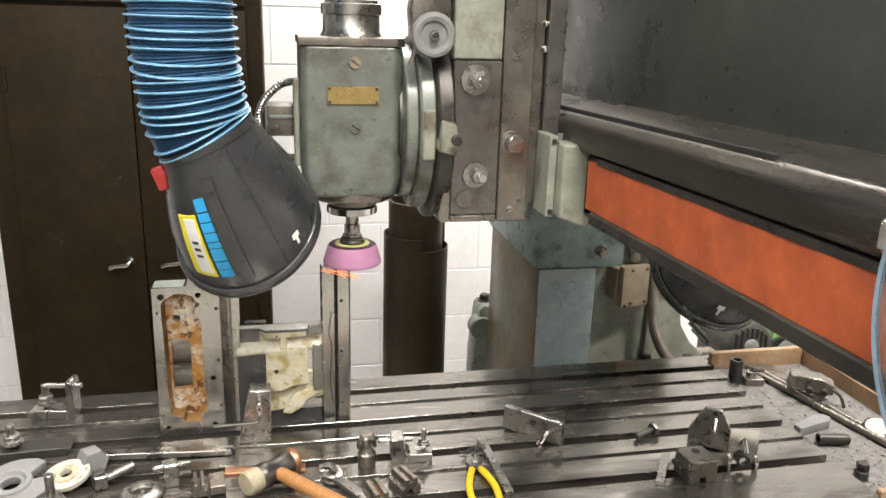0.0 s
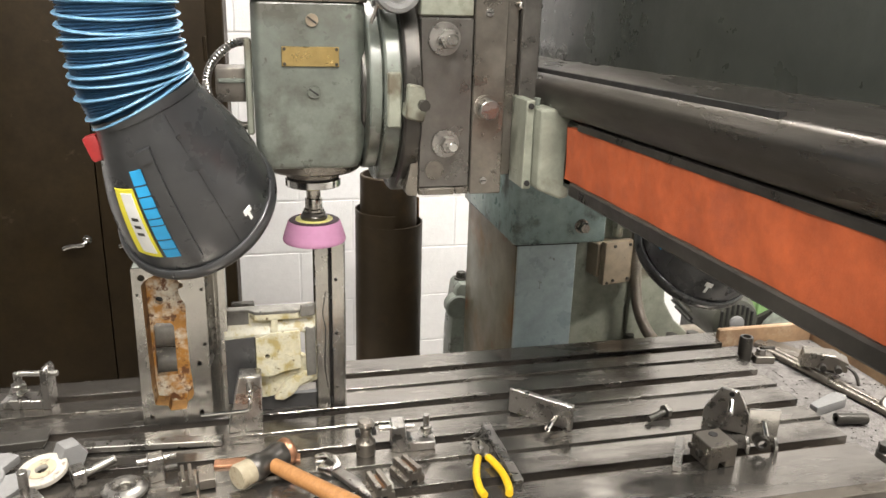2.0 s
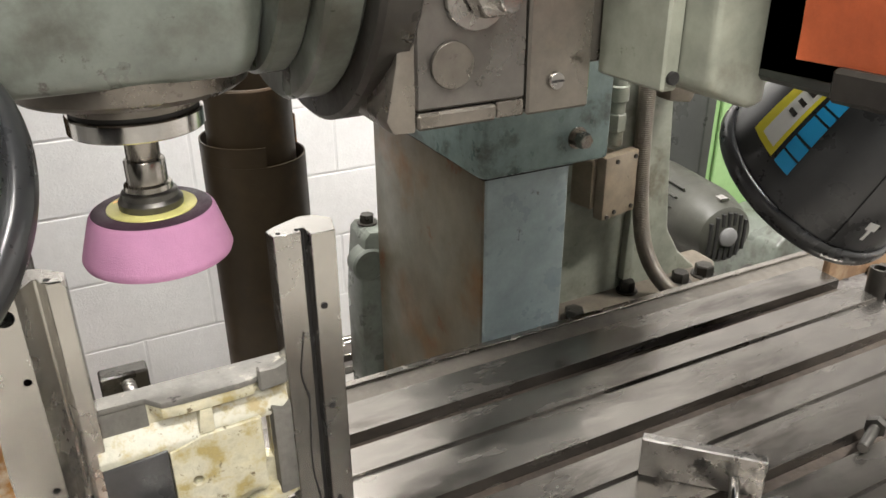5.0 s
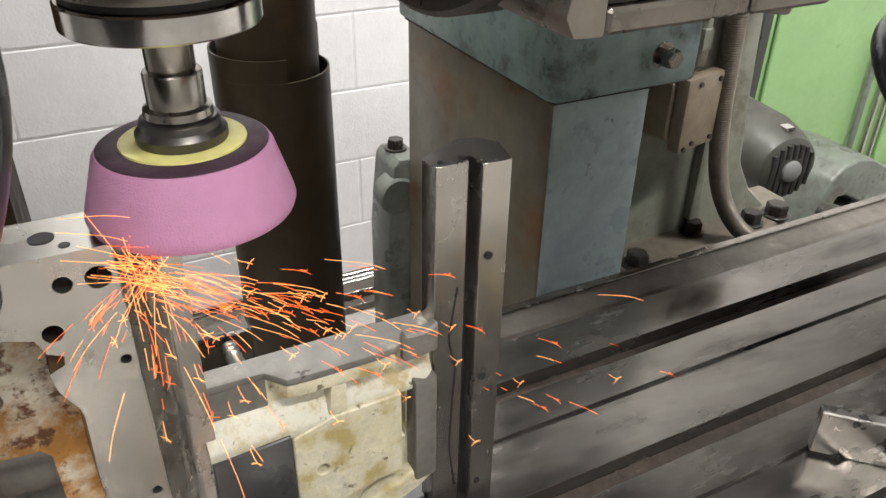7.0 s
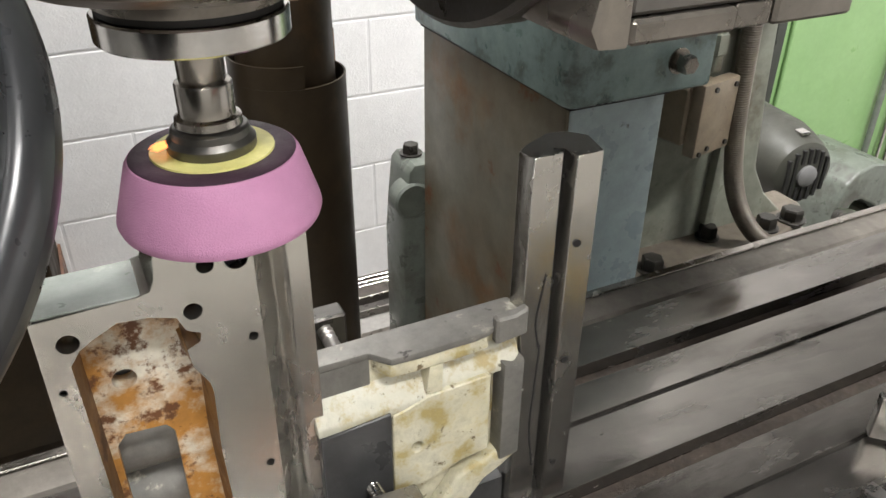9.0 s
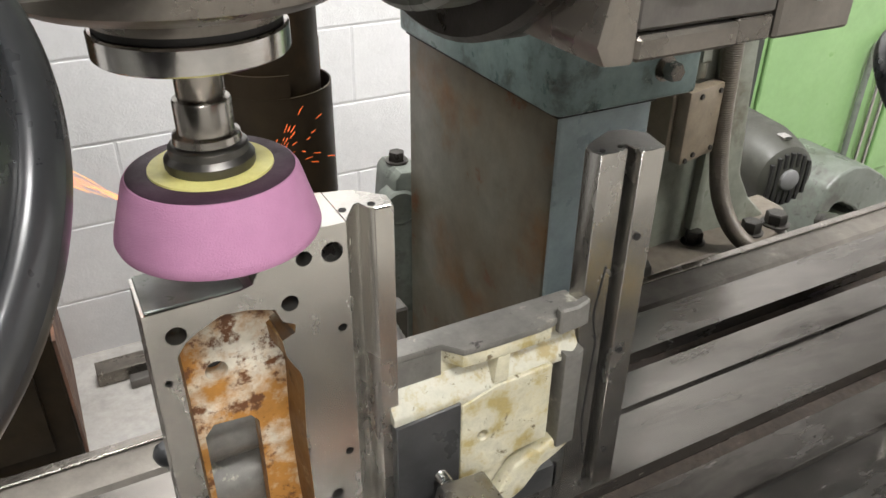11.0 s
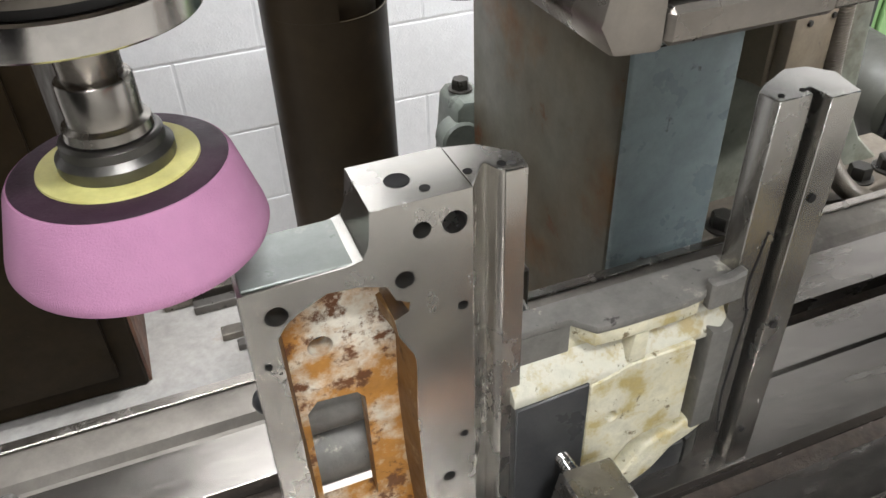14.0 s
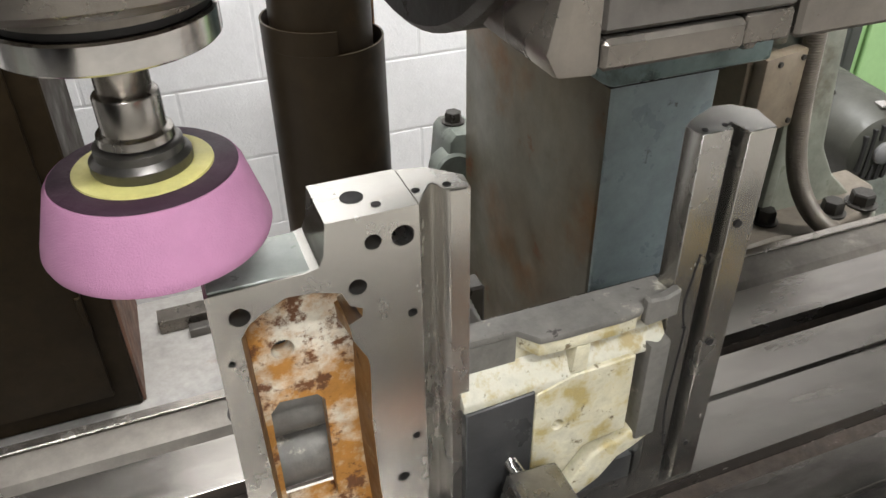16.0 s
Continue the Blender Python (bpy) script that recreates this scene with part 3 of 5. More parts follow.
def belt_guard():
    g = thing("belt_guard", "grey-green chipped cast belt guard with an open arch", "belt guard", m=pose(0.095, 0, -0.04))
    pts = [(1.747, -0.72), (1.741, -0.515), (1.747, -0.415), (1.772, -0.341), (1.816, -0.303), (1.872, -0.291), (1.94, -0.303), (2.021, -0.347), (2.121, -0.421), (2.233, -0.534), (2.32, -0.652), (2.345, -0.702),
           (2.345, -0.72), (2.208, -0.72), (2.195, -0.702), (2.158, -0.658), (2.083, -0.583), (1.996, -0.496), (1.922, -0.434), (1.859, -0.403), (1.822, -0.405), (1.803, -0.434), (1.793, -0.49), (1.791, -0.72)]
    part("arch", prism([(x, max(z - 0.03, -0.678)) for x, z in pts], 0.87, 1.12, "xz", 0.012, 3), "green", g)
    part("back", prism([(1.75, -0.67), (1.75, -0.36), (1.82, -0.33), (2.0, -0.45), (2.14, -0.62), (2.14, -0.67)], 1.122, 1.14, "xz"), "dark_iron", g)
    part("belt_pulley", lathe([(0, 0), (0.10, 0), (0.11, 0.01), (0.11, 0.05), (0.10, 0.06), (0, 0.06)], 40, (1.92, 1.05, -0.50), "-y"), "dark_iron", g)
    part("post", box(1.93, 2.10, 0.87, 1.05, FLOOR_Z + 0.042, -0.50, 0.015, 2), "green_light", g)


def green_cabinet():
    c = thing("green_cabinet", "bright green enamelled steel cabinet with a dark top", "cabinet")
    part("body", box(1.872, 3.3, 1.22, 1.462, FLOOR_Z + 0.002, 0.062, 0.006, 2), "lime", c)
    part("door", box(1.90, 2.55, 1.203, 1.218, -0.64, 0.040, 0.004), "lime", c)
    part("door", box(2.57, 3.26, 1.203, 1.218, -0.64, 0.040, 0.004), "lime", c)
    part("top", box(1.870, 3.32, 1.19, 1.462, 0.064, 0.105, 0.005), "rail", c, "dark top board")
    part("side_trim", box(1.826, 1.868, 1.20, 1.462, FLOOR_Z + 0.002, 0.6, 0.004), "rail", c)
    for x in (2.45, 2.50):
        part("pull_bar", rod(0.008, 0.62, (x, 1.185, -0.62)), "chrome", c)
    part("pull_arch", sweep([(2.37, 1.18, -0.62), (2.37, 1.18, -0.20), (2.40, 1.18, -0.12), (2.47, 1.18, -0.11)], 0.011, 8), "green", c)


def dark_tube():
    t = thing("vertical_tube", "dark brown steel sleeve tube standing behind the table", "tube")
    cx, cy, r, w = 0.312, 1.012, 0.110, 0.0035

    def shell(a0, a1, z0, z1):
        steps = range(a0, a1 + 1, 5)
        arc = [(cx + r * math.cos(radians(v)), cy + r * math.sin(radians(v))) for v in steps]
        return prism(arc + [(cx + (r - w) * math.cos(radians(v)), cy + (r - w) * math.sin(radians(v))) for v in reversed(steps)], z0, z1, "xy")
    part("sleeve", lathe([(r, FLOOR_Z + 0.003), (r, 0.100), (r - w, 0.100), (r - w, FLOOR_Z + 0.02)], 64, (cx, cy, 0)), "tube", t)
    part("upper_sleeve", shell(100, 270, 0.1003, 0.142), "tube", t)
    part("inner_tube", lathe([(0.092, -0.2), (0.092, 0.252), (0.089, 0.256), (0.084, 0.256), (0.084, 0.10)], 56, (cx - 0.002, cy, 0)), "tube", t)
    part("rusty_lip", shell(15, 60, 0.1003, 0.165), "dark_rust", t)


def cross_rail():
    r = thing("cross_rail", "dark green cast iron cross rail over the table", "cross rail", m=Matrix.Translation((0, -0.3, 0)) @ Matrix.Rotation(radians(-1.5), 4, "X") @ Matrix.Translation((0, 0.3, 0)))
    ya, yb = -1.25, 0.55
    part("beam", box(0.47, 0.86, ya, yb, 0.680, 1.75, 0.02, 3), "rail", r)
    part("way", prism([(0.385, 0.622), (0.47, 0.612), (0.56, 0.672), (0.56, 0.707), (0.43, 0.700), (0.385, 0.686), (0.372, 0.670), (0.374, 0.644)], ya, yb, "xz", 0.006, 3), "rail_way", r, "round-edged oily way")
    part("way_groove", box(0.386, 0.394, -0.78, yb - 0.02, 0.6845, 0.6925), "hole", r)
    part("under_beam", box(0.40, 0.62, ya, yb, 0.507, 0.611, 0.004), "rail", r)
    part("bellows_frame", prism([(0.383, 0.609), (0.40, 0.609), (0.40, 0.619), (0.383, 0.619)], ya, -0.31, "xz"), "dark_iron", r)
    part("bottom_lip", prism([(0.378, 0.504), (0.46, 0.504), (0.46, 0.525), (0.378, 0.526)], ya, -0.30, "xz", 0.003), "dark_iron", r)
    guard = part("clear_guard", lathe([(0, -0.003), (0.190, -0.003), (0.192, -0.001), (0.192, 0.001), (0.190, 0.003), (0, 0.003)], 80, (0.345, -1.1945, 0.615), "x"), "clear_sheet", r, "clear plastic guard disc")
    part("guard_rim", lathe([(0.1885, 0.0034), (0.1930, 0.0034), (0.1930, -0.0034), (0.1885, -0.0034), (0.1885, 0.0034)], 80, (0.345, -1.1945, 0.615), "x"), "blue_film", guard, "blue film edge")
    part("guard_bracket", box(0.349, 0.376, -1.01, -0.985, 0.640, 0.668, 0.003), "steel", r)
    # bellows cloth: fine pleats
    n = 240
    bm = bmesh.new()
    rows = []
    for i in range(n + 1):
        y = -0.268 - 0.974 * i / n
        x = 0.3845 + (0.0006 if i % 2 else 0.0)
        rows.append([bm.verts.new((x + 0.001 * math.sin(i * 0.21 + k), y, 0.5255 + 0.0209 * k)) for k in range(5)])
    for a, b in zip(rows, rows[1:]):
        for k in range(4):
            bm.faces.new((a[k], a[k + 1], b[k + 1], b[k]))
    ext = bmesh.ops.extrude_face_region(bm, geom=bm.faces[:])
    bmesh.ops.translate(bm, vec=(0.012, 0, 0), verts=[v for v in ext["geom"] if isinstance(v, bmesh.types.BMVert)])
    part("bellows", bm, "orange", r, "orange cloth way cover", smooth=20)


# ---- machine: slide, head, wheel ----
def slide():
    s = thing("vertical_slide", "stained steel vertical slide with bolted gib plates", "machine slide", m=pose(0, 0.012, 0))
    part("body", box(0.166, 0.318, -0.112, 0.20, 0.476, 1.6, 0.004), "slide_steel", s)
    part("left_lip", prism([(0.145, 0.482), (0.150, 0.472), (0.1675, 0.471), (0.1675, 0.60), (0.160, 0.60), (0.153, 0.52)], -0.141, -0.02, "xz", 0.003, 2), "slide_steel", s, "chipped painted edge")
    part("gib_plate", box(0.1688, 0.2585, -0.138, -0.11, 0.485, 0.768, 0.002), "slide_face", s)
    part("gib_foot", box(0.1690, 0.2335, -0.140, -0.11, 0.4715, 0.4838, 0.002), "slide_steel", s)
    part("foot_step", box(0.2345, 0.2585, -0.137, -0.11, 0.4717, 0.4842, 0.001), "slide_steel", s)
    part("upper_pad", box(0.1688, 0.2585, -0.134, -0.11, 0.771, 1.5, 0.002), "green_light", s)
    part("strip", box(0.2605, 0.3175, -0.138, -0.11, 0.471, 1.5, 0.002), "slide_steel", s)
    part("rear_strip", box(0.3195, 0.343, -0.118, 0.2, 0.50, 1.5, 0.002), "slide_steel", s)
    part("post", box(0.344, 0.376, -0.135, 0.2, 0.628, 1.5, 0.002), "slide_face", s)
    for bx, bz, r in ((0.211, 0.735, 0.017), (0.217, 0.562, 0.015)):
        b = part("clamp_bolt", hexagon(r, 0.016, (bx, -0.146, bz), "-y"), "steel", s)
        part("washer", rod(r * 1.6, 0.005, (bx - 0.003, -0.139, bz), "-y"), "steel", b)
        part("stud", rod(r * 0.55, 0.022, (bx + 0.002, -0.158, bz), "-y"), "chrome", b)
    part("plug", rod(0.0165, 0.004, (0.196, -0.1385, 0.516), "-y", 28), "slide_steel", s, "round steel plug")
    k = part("knob", rod(0.017, 0.034, (0.283, -0.137, 0.622), "-y", 28), "steel", s, "plain turned steel knob")
    part("collar", rod(0.022, 0.006, (0.283, -0.1365, 0.622), "-y", 28), "slide_steel", k)
    for bx, bz in ((0.284, 0.778), (0.284, 0.4955)):
        sc = part("screw", rod(0.0065, 0.004, (bx, -0.1385, bz), "-y", 16), "steel", s)
        part("screw_slot", box(bx - 0.0055, bx + 0.0055, -0.1432, -0.1420, bz - 0.0008, bz + 0.0008), "hole", sc)
    for bz in (0.79, 0.835):
        part("cap_nut", lathe([(0, 0.014), (0.005, 0.012), (0.0075, 0.006), (0.0075, 0), (0, 0)], 16, (0.342, -0.119, bz), "-y"), "chrome", s)
        part("grease_nipple", lathe([(0, 0.014), (0.004, 0.012), (0.006, 0.006), (0.006, 0), (0, 0)], 12, (0.377, -0.10, bz), "x"), "chrome", s)
    # gear cover beside the slide
    c = part("cover_flange", box(0.338, 0.353, -0.195, -0.119, 0.4915, 0.642, 0.002), "green_light", s, "cream-edged cover flange")
    part("gear_cover", prism([(0.354, 0.496), (0.398, 0.478), (0.412, 0.482), (0.416, 0.612), (0.405, 0.632), (0.354, 0.630)], -0.225, -0.135, "xz", 0.012, 3), "green_light", s, "rounded grey-green gear cover")
    part("cover_side", box(0.40, 0.43, -0.325, -0.14, 0.50, 0.612, 0.004), "rail", s)
    for cx, cy in ((0.365, -0.17), (0.388, -0.16), (0.382, -0.20)):
        part("cover_bolt", rod(0.006, 0.014, (cx, cy, 0.629), seg=6), "green", c)
    for cz in (0.632, 0.502):
        part("flange_screw", rod(0.005, 0.004, (0.345, -0.1955, cz), "-y", 12), "hole", c)


def head():
    h = thing("spindle_head", "worn grey-green grinding spindle head with a brass plate", "spindle head", m=pose(0.0, 0.021, -0.0075))
    pl = [(-0.10, -0.085), (-0.09, -0.098), (0.07, -0.098), (0.086, -0.082), (0.086, 0.09), (0.07, 0.10), (-0.09, 0.10), (-0.10, 0.085)]
    bm = bmesh.new()
    levels = [(0.517, 0.86, 0.90), (0.53, 0.93, 0.96), (0.56, 1.0, 1.0), (0.70, 1.01, 1.0), (0.795, 1.0, 1.0)]
    rings = [[bm.verts.new((x * sx - (0.0 if x < 0 else 0), y * sy, z)) for x, y in pl] for z, sx, sy in levels]
    for a, b in zip(rings, rings[1:]):
        for i in range(len(pl)):
            bm.faces.new((a[i], a[(i + 1) % len(pl)], b[(i + 1) % len(pl)], b[i]))
    bm.faces.new(rings[0]), bm.faces.new(rings[-1])
    bmesh.ops.recalc_face_normals(bm, faces=bm.faces)
    bev(bm, 0.006, 3, 18)
    part("body", bm, "green", h)
    part("top_plate", prism([(-0.103, -0.10), (0.075, -0.10), (0.09, -0.085), (0.09, 0.10), (-0.103, 0.10)], 0.795, 0.810, "xy", 0.003, 2), "slide_steel", h)
    part("top_cap", lathe([(0.060, 0.810), (0.054, 0.818), (0.053, 0.848), (0.057, 0.850), (0.057, 0.868), (0.05, 0.870), (0.05, 0.875), (0, 0.875)], 48), "steel", h, "turned steel top cap")
    part("draw_bar", rod(0.015, 0.30, (0, 0, 0.87), seg=24), "chrome", h)
    part("lower_flange", lathe([(0.05, 0.4995), (0.080, 0.500), (0.087, 0.505), (0.089, 0.522), (0.05, 0.524)], 56), "slide_steel", h, "worn bare lower flange")
    part("cover_ring", lathe([(0.03, 0.4872), (0.0492, 0.4872), (0.0496, 0.490), (0.0490, 0.4993), (0.03, 0.4993)], 56), "slide_steel", h, "dull bearing cover ring")
    part("seal_ring", lathe([(0.02, 0.4830), (0.0478, 0.4832), (0.0478, 0.4871), (0.02, 0.4871)], 48), "hole", h)
    part("spindle_nose", lathe([(0.01, 0.4686), (0.0496, 0.4686), (0.0507, 0.4697), (0.0507, 0.4818), (0.0495, 0.4829), (0.01, 0.4829)], 72), "chrome", h, "bright polished spindle nose")
    part("spindle", lathe([(0.0, 0.469), (0.0130, 0.4685), (0.0130, 0.4440), (0.0126, 0.4432), (0.0152, 0.4425), (0.0158, 0.4415), (0.0158, 0.4240), (0.0185, 0.4225), (0.0190, 0.4185), (0.0, 0.4175)], 48), "steel_dull", h)
    p = part("brass_plate", box(-0.0535, 0.0405, -0.1016, -0.0985, 0.692, 0.724, 0.0008), "brass", h, "blank worn brass name plate")
    for px, pz in ((-0.049, 0.696), (0.036, 0.696), (-0.049, 0.720), (0.036, 0.720)):
        part("rivet", rod(0.0028, 0.003, (px, -0.1012, pz), "-y", 10), "dark_iron", p)
    for bx, bz, mt in ((-0.003, 0.766, "tan_box"), (-0.002, 0.650, "green")):
        sc = part("screw_plug", rod(0.0105, 0.003, (bx, -0.0982, bz), "-y", 20), mt, h)
        own = box(-0.009, 0.009, -0.1022, -0.1010, -0.0012, 0.0012)
        own.transform(Matrix.Translation((bx, 0, bz)) @ Matrix.Rotation(radians(35), 4, "Y"))
        part("plug_slot", own, "hole", sc)
    # side boss with cable box
    part("side_flange", rod(0.075, 0.010, (-0.111, 0.0, 0.655), "x", 40), "green", h)
    part("side_bar", box(-0.113, -0.101, -0.075, -0.060, 0.575, 0.735, 0.003), "green_light", h)
    b = part("cable_box", box(-0.162, -0.112, -0.055, 0.02, 0.628, 0.685, 0.004, 2), "slide_steel", h, "square cable box")
    part("box_lid", box(-0.158, -0.113, -0.060, 0.025, 0.660, 0.668, 0.002), "green", b)
    part("cable", sweep([(-0.105, -0.045, 0.728), (-0.135, -0.052, 0.722), (-0.168, -0.055, 0.690), (-0.176, -0.055, 0.650), (-0.160, -0.052, 0.610), (-0.125, -0.05, 0.588), (-0.103, -0.05, 0.590)], 0.0065, 10, smooth_steps=16, rib=0.0012), "steel", h, "steel-braided cable loop")
    # swivel rings towards the slide
    part("swivel_neck", rod(0.105, 0.02, (0.078, 0, 0.652), "x", 56), "hub", h)
    part("swivel_ring", rod(0.148, 0.022, (0.086, 0, 0.650), "x", 72), "green", h, "graduated swivel ring")
    part("swivel_base", rod(0.168, 0.028, (0.1085, 0, 0.648), "x", 72), "green", h)
    part("base_disc", rod(0.186, 0.030, (0.137, 0, 0.646), "x", 72), "dark_iron", h)
    part("scale_plate", box(0.111, 0.134, -0.172, -0.150, 0.60, 0.69, 0.003), "green_light", h)
    c = part("stop_block", prism([(0.135, 0.62), (0.165, 0.612), (0.172, 0.64), (0.165, 0.67), (0.14, 0.675)], -0.200, -0.150, "xz", 0.003), "green_light", h)
    part("cap_screw", rod(0.009, 0.016, (0.160, -0.215, 0.644), "-y", 20), "dark_iron", c)
    part("screw_socket", rod(0.004, 0.002, (0.160, -0.2162, 0.644), "-y", 6), "hole", c)
    w = part("hand_wheel", lathe([(0, 0.004), (0.022, 0.006), (0.024, 0.010), (0.031, 0.012), (0.0365, 0.010), (0.0385, 0.004), (0.0385, -0.006), (0.03, -0.008), (0, -0.008)], 48, (0.126, -0.165, 0.819), "-y"), "grey_stone", h, "small grey hand wheel")
    part("wheel_nut", hexagon(0.009, 0.009, (0.126, -0.170, 0.819), "-y"), "steel", w)
    part("wheel_stud", rod(0.005, 0.016, (0.126, -0.1755, 0.819), "-y", 14), "dark_iron", w)
    part("wheel_bracket", prism([(0.095, 0.79), (0.105, 0.785), (0.16, 0.85), (0.155, 0.95), (0.10, 0.95), (0.09, 0.86)], -0.15, -0.09, "xz", 0.004, 2), "slide_steel", h)
    part("lever", sweep([(0.100, -0.155, 0.815), (0.094, -0.150, 0.785), (0.088, -0.140, 0.765)], 0.003, 8), "steel", h)


def grinding_wheel():
    global WHEEL
    WHEEL = w = thing("grinding_wheel", "pink flared cup grinding wheel on the spindle", "grinding wheel", m=pose(0.0, 0.021, 0))
    part("cup", lathe([(0.0500, 0.3525), (0.0555, 0.3522), (0.0583, 0.3535), (0.0595, 0.3570), (0.0588, 0.3605), (0.0497, 0.3900), (0.0478, 0.3928), (0.0468, 0.3930), (0.038, 0.386), (0.045, 0.365), (0.0500, 0.3525)], 96), "wheel", w)
    # Back face is coloured near-black for the shadow of the head above.
    part("back_face", lathe([(0.0, 0.3925), (0.032, 0.3946), (0.0450, 0.3946), (0.0470, 0.3933), (0.0455, 0.3915), (0.03, 0.389), (0, 0.386)], 72), "wheel_dark", w, "purple back face, darkened for the head's shadow")
    part("blotter", lathe([(0.0, 0.3958), (0.0348, 0.3958), (0.0350, 0.3947), (0, 0.394)], 64), "yellow_paper", w, "yellow paper blotter")
    part("hub_flange", lathe([(0.0, 0.3960), (0.0247, 0.3960), (0.0251, 0.3970), (0.0251, 0.4015), (0.0245, 0.4022), (0.0222, 0.4045), (0.0218, 0.4085), (0.0205, 0.4098), (0.0190, 0.4102), (0.0, 0.4104)], 56), "hub", w, "blackened steel hub flange")


# ---- extraction hoods ----
def hood(name, neck, neck_way, mouth, mouth_way, label, turn=0.0):
    """A flared hood from the neck ring to the wide mouth ring."""
    h = thing(name, label, "extraction hood", "extraction hoods")
    neck, mouth, na, nb = Vector(neck), Vector(mouth), Vector(neck_way).normalized(), Vector(mouth_way).normalized()
    R0, R1 = 0.079, 0.130

    def frame_at(n):
        yv = (Vector((0, 1, 0)) - n * n.y).normalized()
        return yv.cross(n), yv

    def on_cone(t, deg, lift=0.0):
        e = t * t * (3 - 2 * t)
        n = na.lerp(nb, min(1, t * 1.1)).normalized()
        xv, yv = frame_at(n)
        g = min(1.0, 1.28 * t)
        r = R0 + (R1 - R0) * (0.45 * e + 0.55 * (g * (2 - g))) + lift
        a = radians(deg + turn)
        return neck.lerp(mouth, t) + (xv * math.cos(a) + yv * math.sin(a)) * r

    def patch(t0, t1, a0, a1, lift, nt=8, nk=8, thick=0.0012):
        bm = bmesh.new()
        g = [[[bm.verts.new(on_cone(t0 + (t1 - t0) * i / nt, a0 + (a1 - a0) * j / nk, lift - d)) for j in range(nk + 1)] for i in range(nt + 1)] for d in (0, thick)]
        for i in range(nt):
            for j in range(nk):
                for s in (0, 1):
                    bm.faces.new((g[s][i][j], g[s][i][j + 1], g[s][i + 1][j + 1], g[s][i + 1][j]))
        for i in range(nt):
            for j in (0, nk):
                bm.faces.new((g[0][i][j], g[0][i + 1][j], g[1][i + 1][j], g[1][i][j]))
        for j in range(nk):
            for i in (0, nt):
                bm.faces.new((g[0][i][j], g[0][i][j + 1], g[1][i][j + 1], g[1][i][j]))
        return bm
    part("cone", patch(0.0, 0.985, 0, 360, 0.0, 22, 72, 0.003), "black_plastic", h, smooth=60)
    xv, yv = frame_at(nb)
    m = Matrix((xv, yv, nb)).transposed().to_4x4()
    m.translation = mouth
    part("rim", lathe([(R1 + 0.0005 + 0.007 * math.cos(2 * math.pi * k / 18), 0.0125 * math.sin(2 * math.pi * k / 18)) for k in range(19)], 120, m=m), "black_plastic", h, "rolled black rim", smooth=60)
    xv, yv = frame_at(na)
    m = Matrix((xv, yv, na)).transposed().to_4x4()
    m.translation = neck
    part("neck_ring", lathe([(R0 - 0.004, -0.008), (R0 + 0.003, -0.006), (R0 + 0.004, 0.008), (R0 - 0.004, 0.010)], 56, m=m), "black_plastic", h)
    part("grip_rib", patch(0.20, 0.86, -107, -97, 0.006, thick=0.008), "black_plastic", h, "raised grip rib")
    part("grip_end", patch(0.17, 0.24, -108, -96, 0.009, thick=0.010), "black_plastic", h)
    part("seam", patch(0.0, 0.96, -70.6, -69.6, 0.0018, 14, 2), "black_plastic", h)
    part("seam_pin", patch(0.19, 0.21, -72, -68.4, 0.004, 2, 2, 0.005), "hole", h)
    t = 0.27
    for wdt, gap in ((0.085, 0.012), (0.055, 0.010), (0.06, 0.010), (0.055, 0.010), (0.035, 0.010), (0.085, 0.012), (0.055, 0.010), (0.055, 0.0)):
        part("letter_bar", patch(t, t + wdt, -122, -111, 0.0012, 3, 3), "blue_print", h, "plain blue stroke of the maker's mark")
        t += wdt + gap
    lab = part("label", patch(0.37, 0.83, -146, -125, 0.0010), "yellow_label", h, "yellow and white range label")
    part("label_field", patch(0.395, 0.80, -139, -127.5, 0.0018), "white_label", lab)
    for k in range(3):
        part("label_bar", patch(0.55 + 0.05 * k, 0.57 + 0.05 * k, -136, -130, 0.0023, 2, 2, 0.0005), "hub", lab)
    part("arrow", patch(0.80, 0.875, -56, -53.8, 0.0012, 3, 2), "white_label", h, "pale arrow mark")
    part("arrow_tip", patch(0.79, 0.825, -58.4, -51.5, 0.0014, 2, 3), "white_label", h)
    return h, on_cone


def hose_along(points, parent, r=0.068, pitch=0.0125):
    pts = [Vector(p) for p in points]
    part("hose_wall", sweep(points, r * 0.965, 40, smooth_steps=30, rib=-0.004, ribs=1), "hose", parent, "dark blue hose cloth")
    line = []
    for i in range(len(pts) - 1):
        p0, p1, p2, p3 = pts[max(i - 1, 0)], pts[i], pts[i + 1], pts[min(i + 2, len(pts) - 1)]
        for k in range(80):
            t = k / 80
            line.append(0.5 * (2 * p1 + (p2 - p0) * t + (2 * p0 - 5 * p1 + 4 * p2 - p3) * t * t + (3 * p1 - p0 - 3 * p2 + p3) * t ** 3))
    d, nxt, count = 0.0, 0.004, 0
    for i in range(1, len(line)):
        d += (line[i] - line[i - 1]).length
        if d >= nxt:
            q = (line[i] - line[i - 1]).to_track_quat("Z", "Y").to_matrix().to_4x4()
            wob = Matrix.Rotation(radians(3 * math.sin(count * 1.7)), 4, "X")
            own = lathe([(r - 0.004, -0.0022), (r + 0.001, -0.0016), (r + 0.0026, 0), (r + 0.001, 0.0016), (r - 0.004, 0.0022), (r - 0.004, -0.0022)], 40)
            own.transform(Matrix.Translation(line[i]) @ q @ wob)
            part("hose_rib", own, "hose_rib", parent)
            nxt += pitch * (0.85 + 0.35 * min(1, count / 14))
            if line[i].z > 1.15:
                break
            count += 1


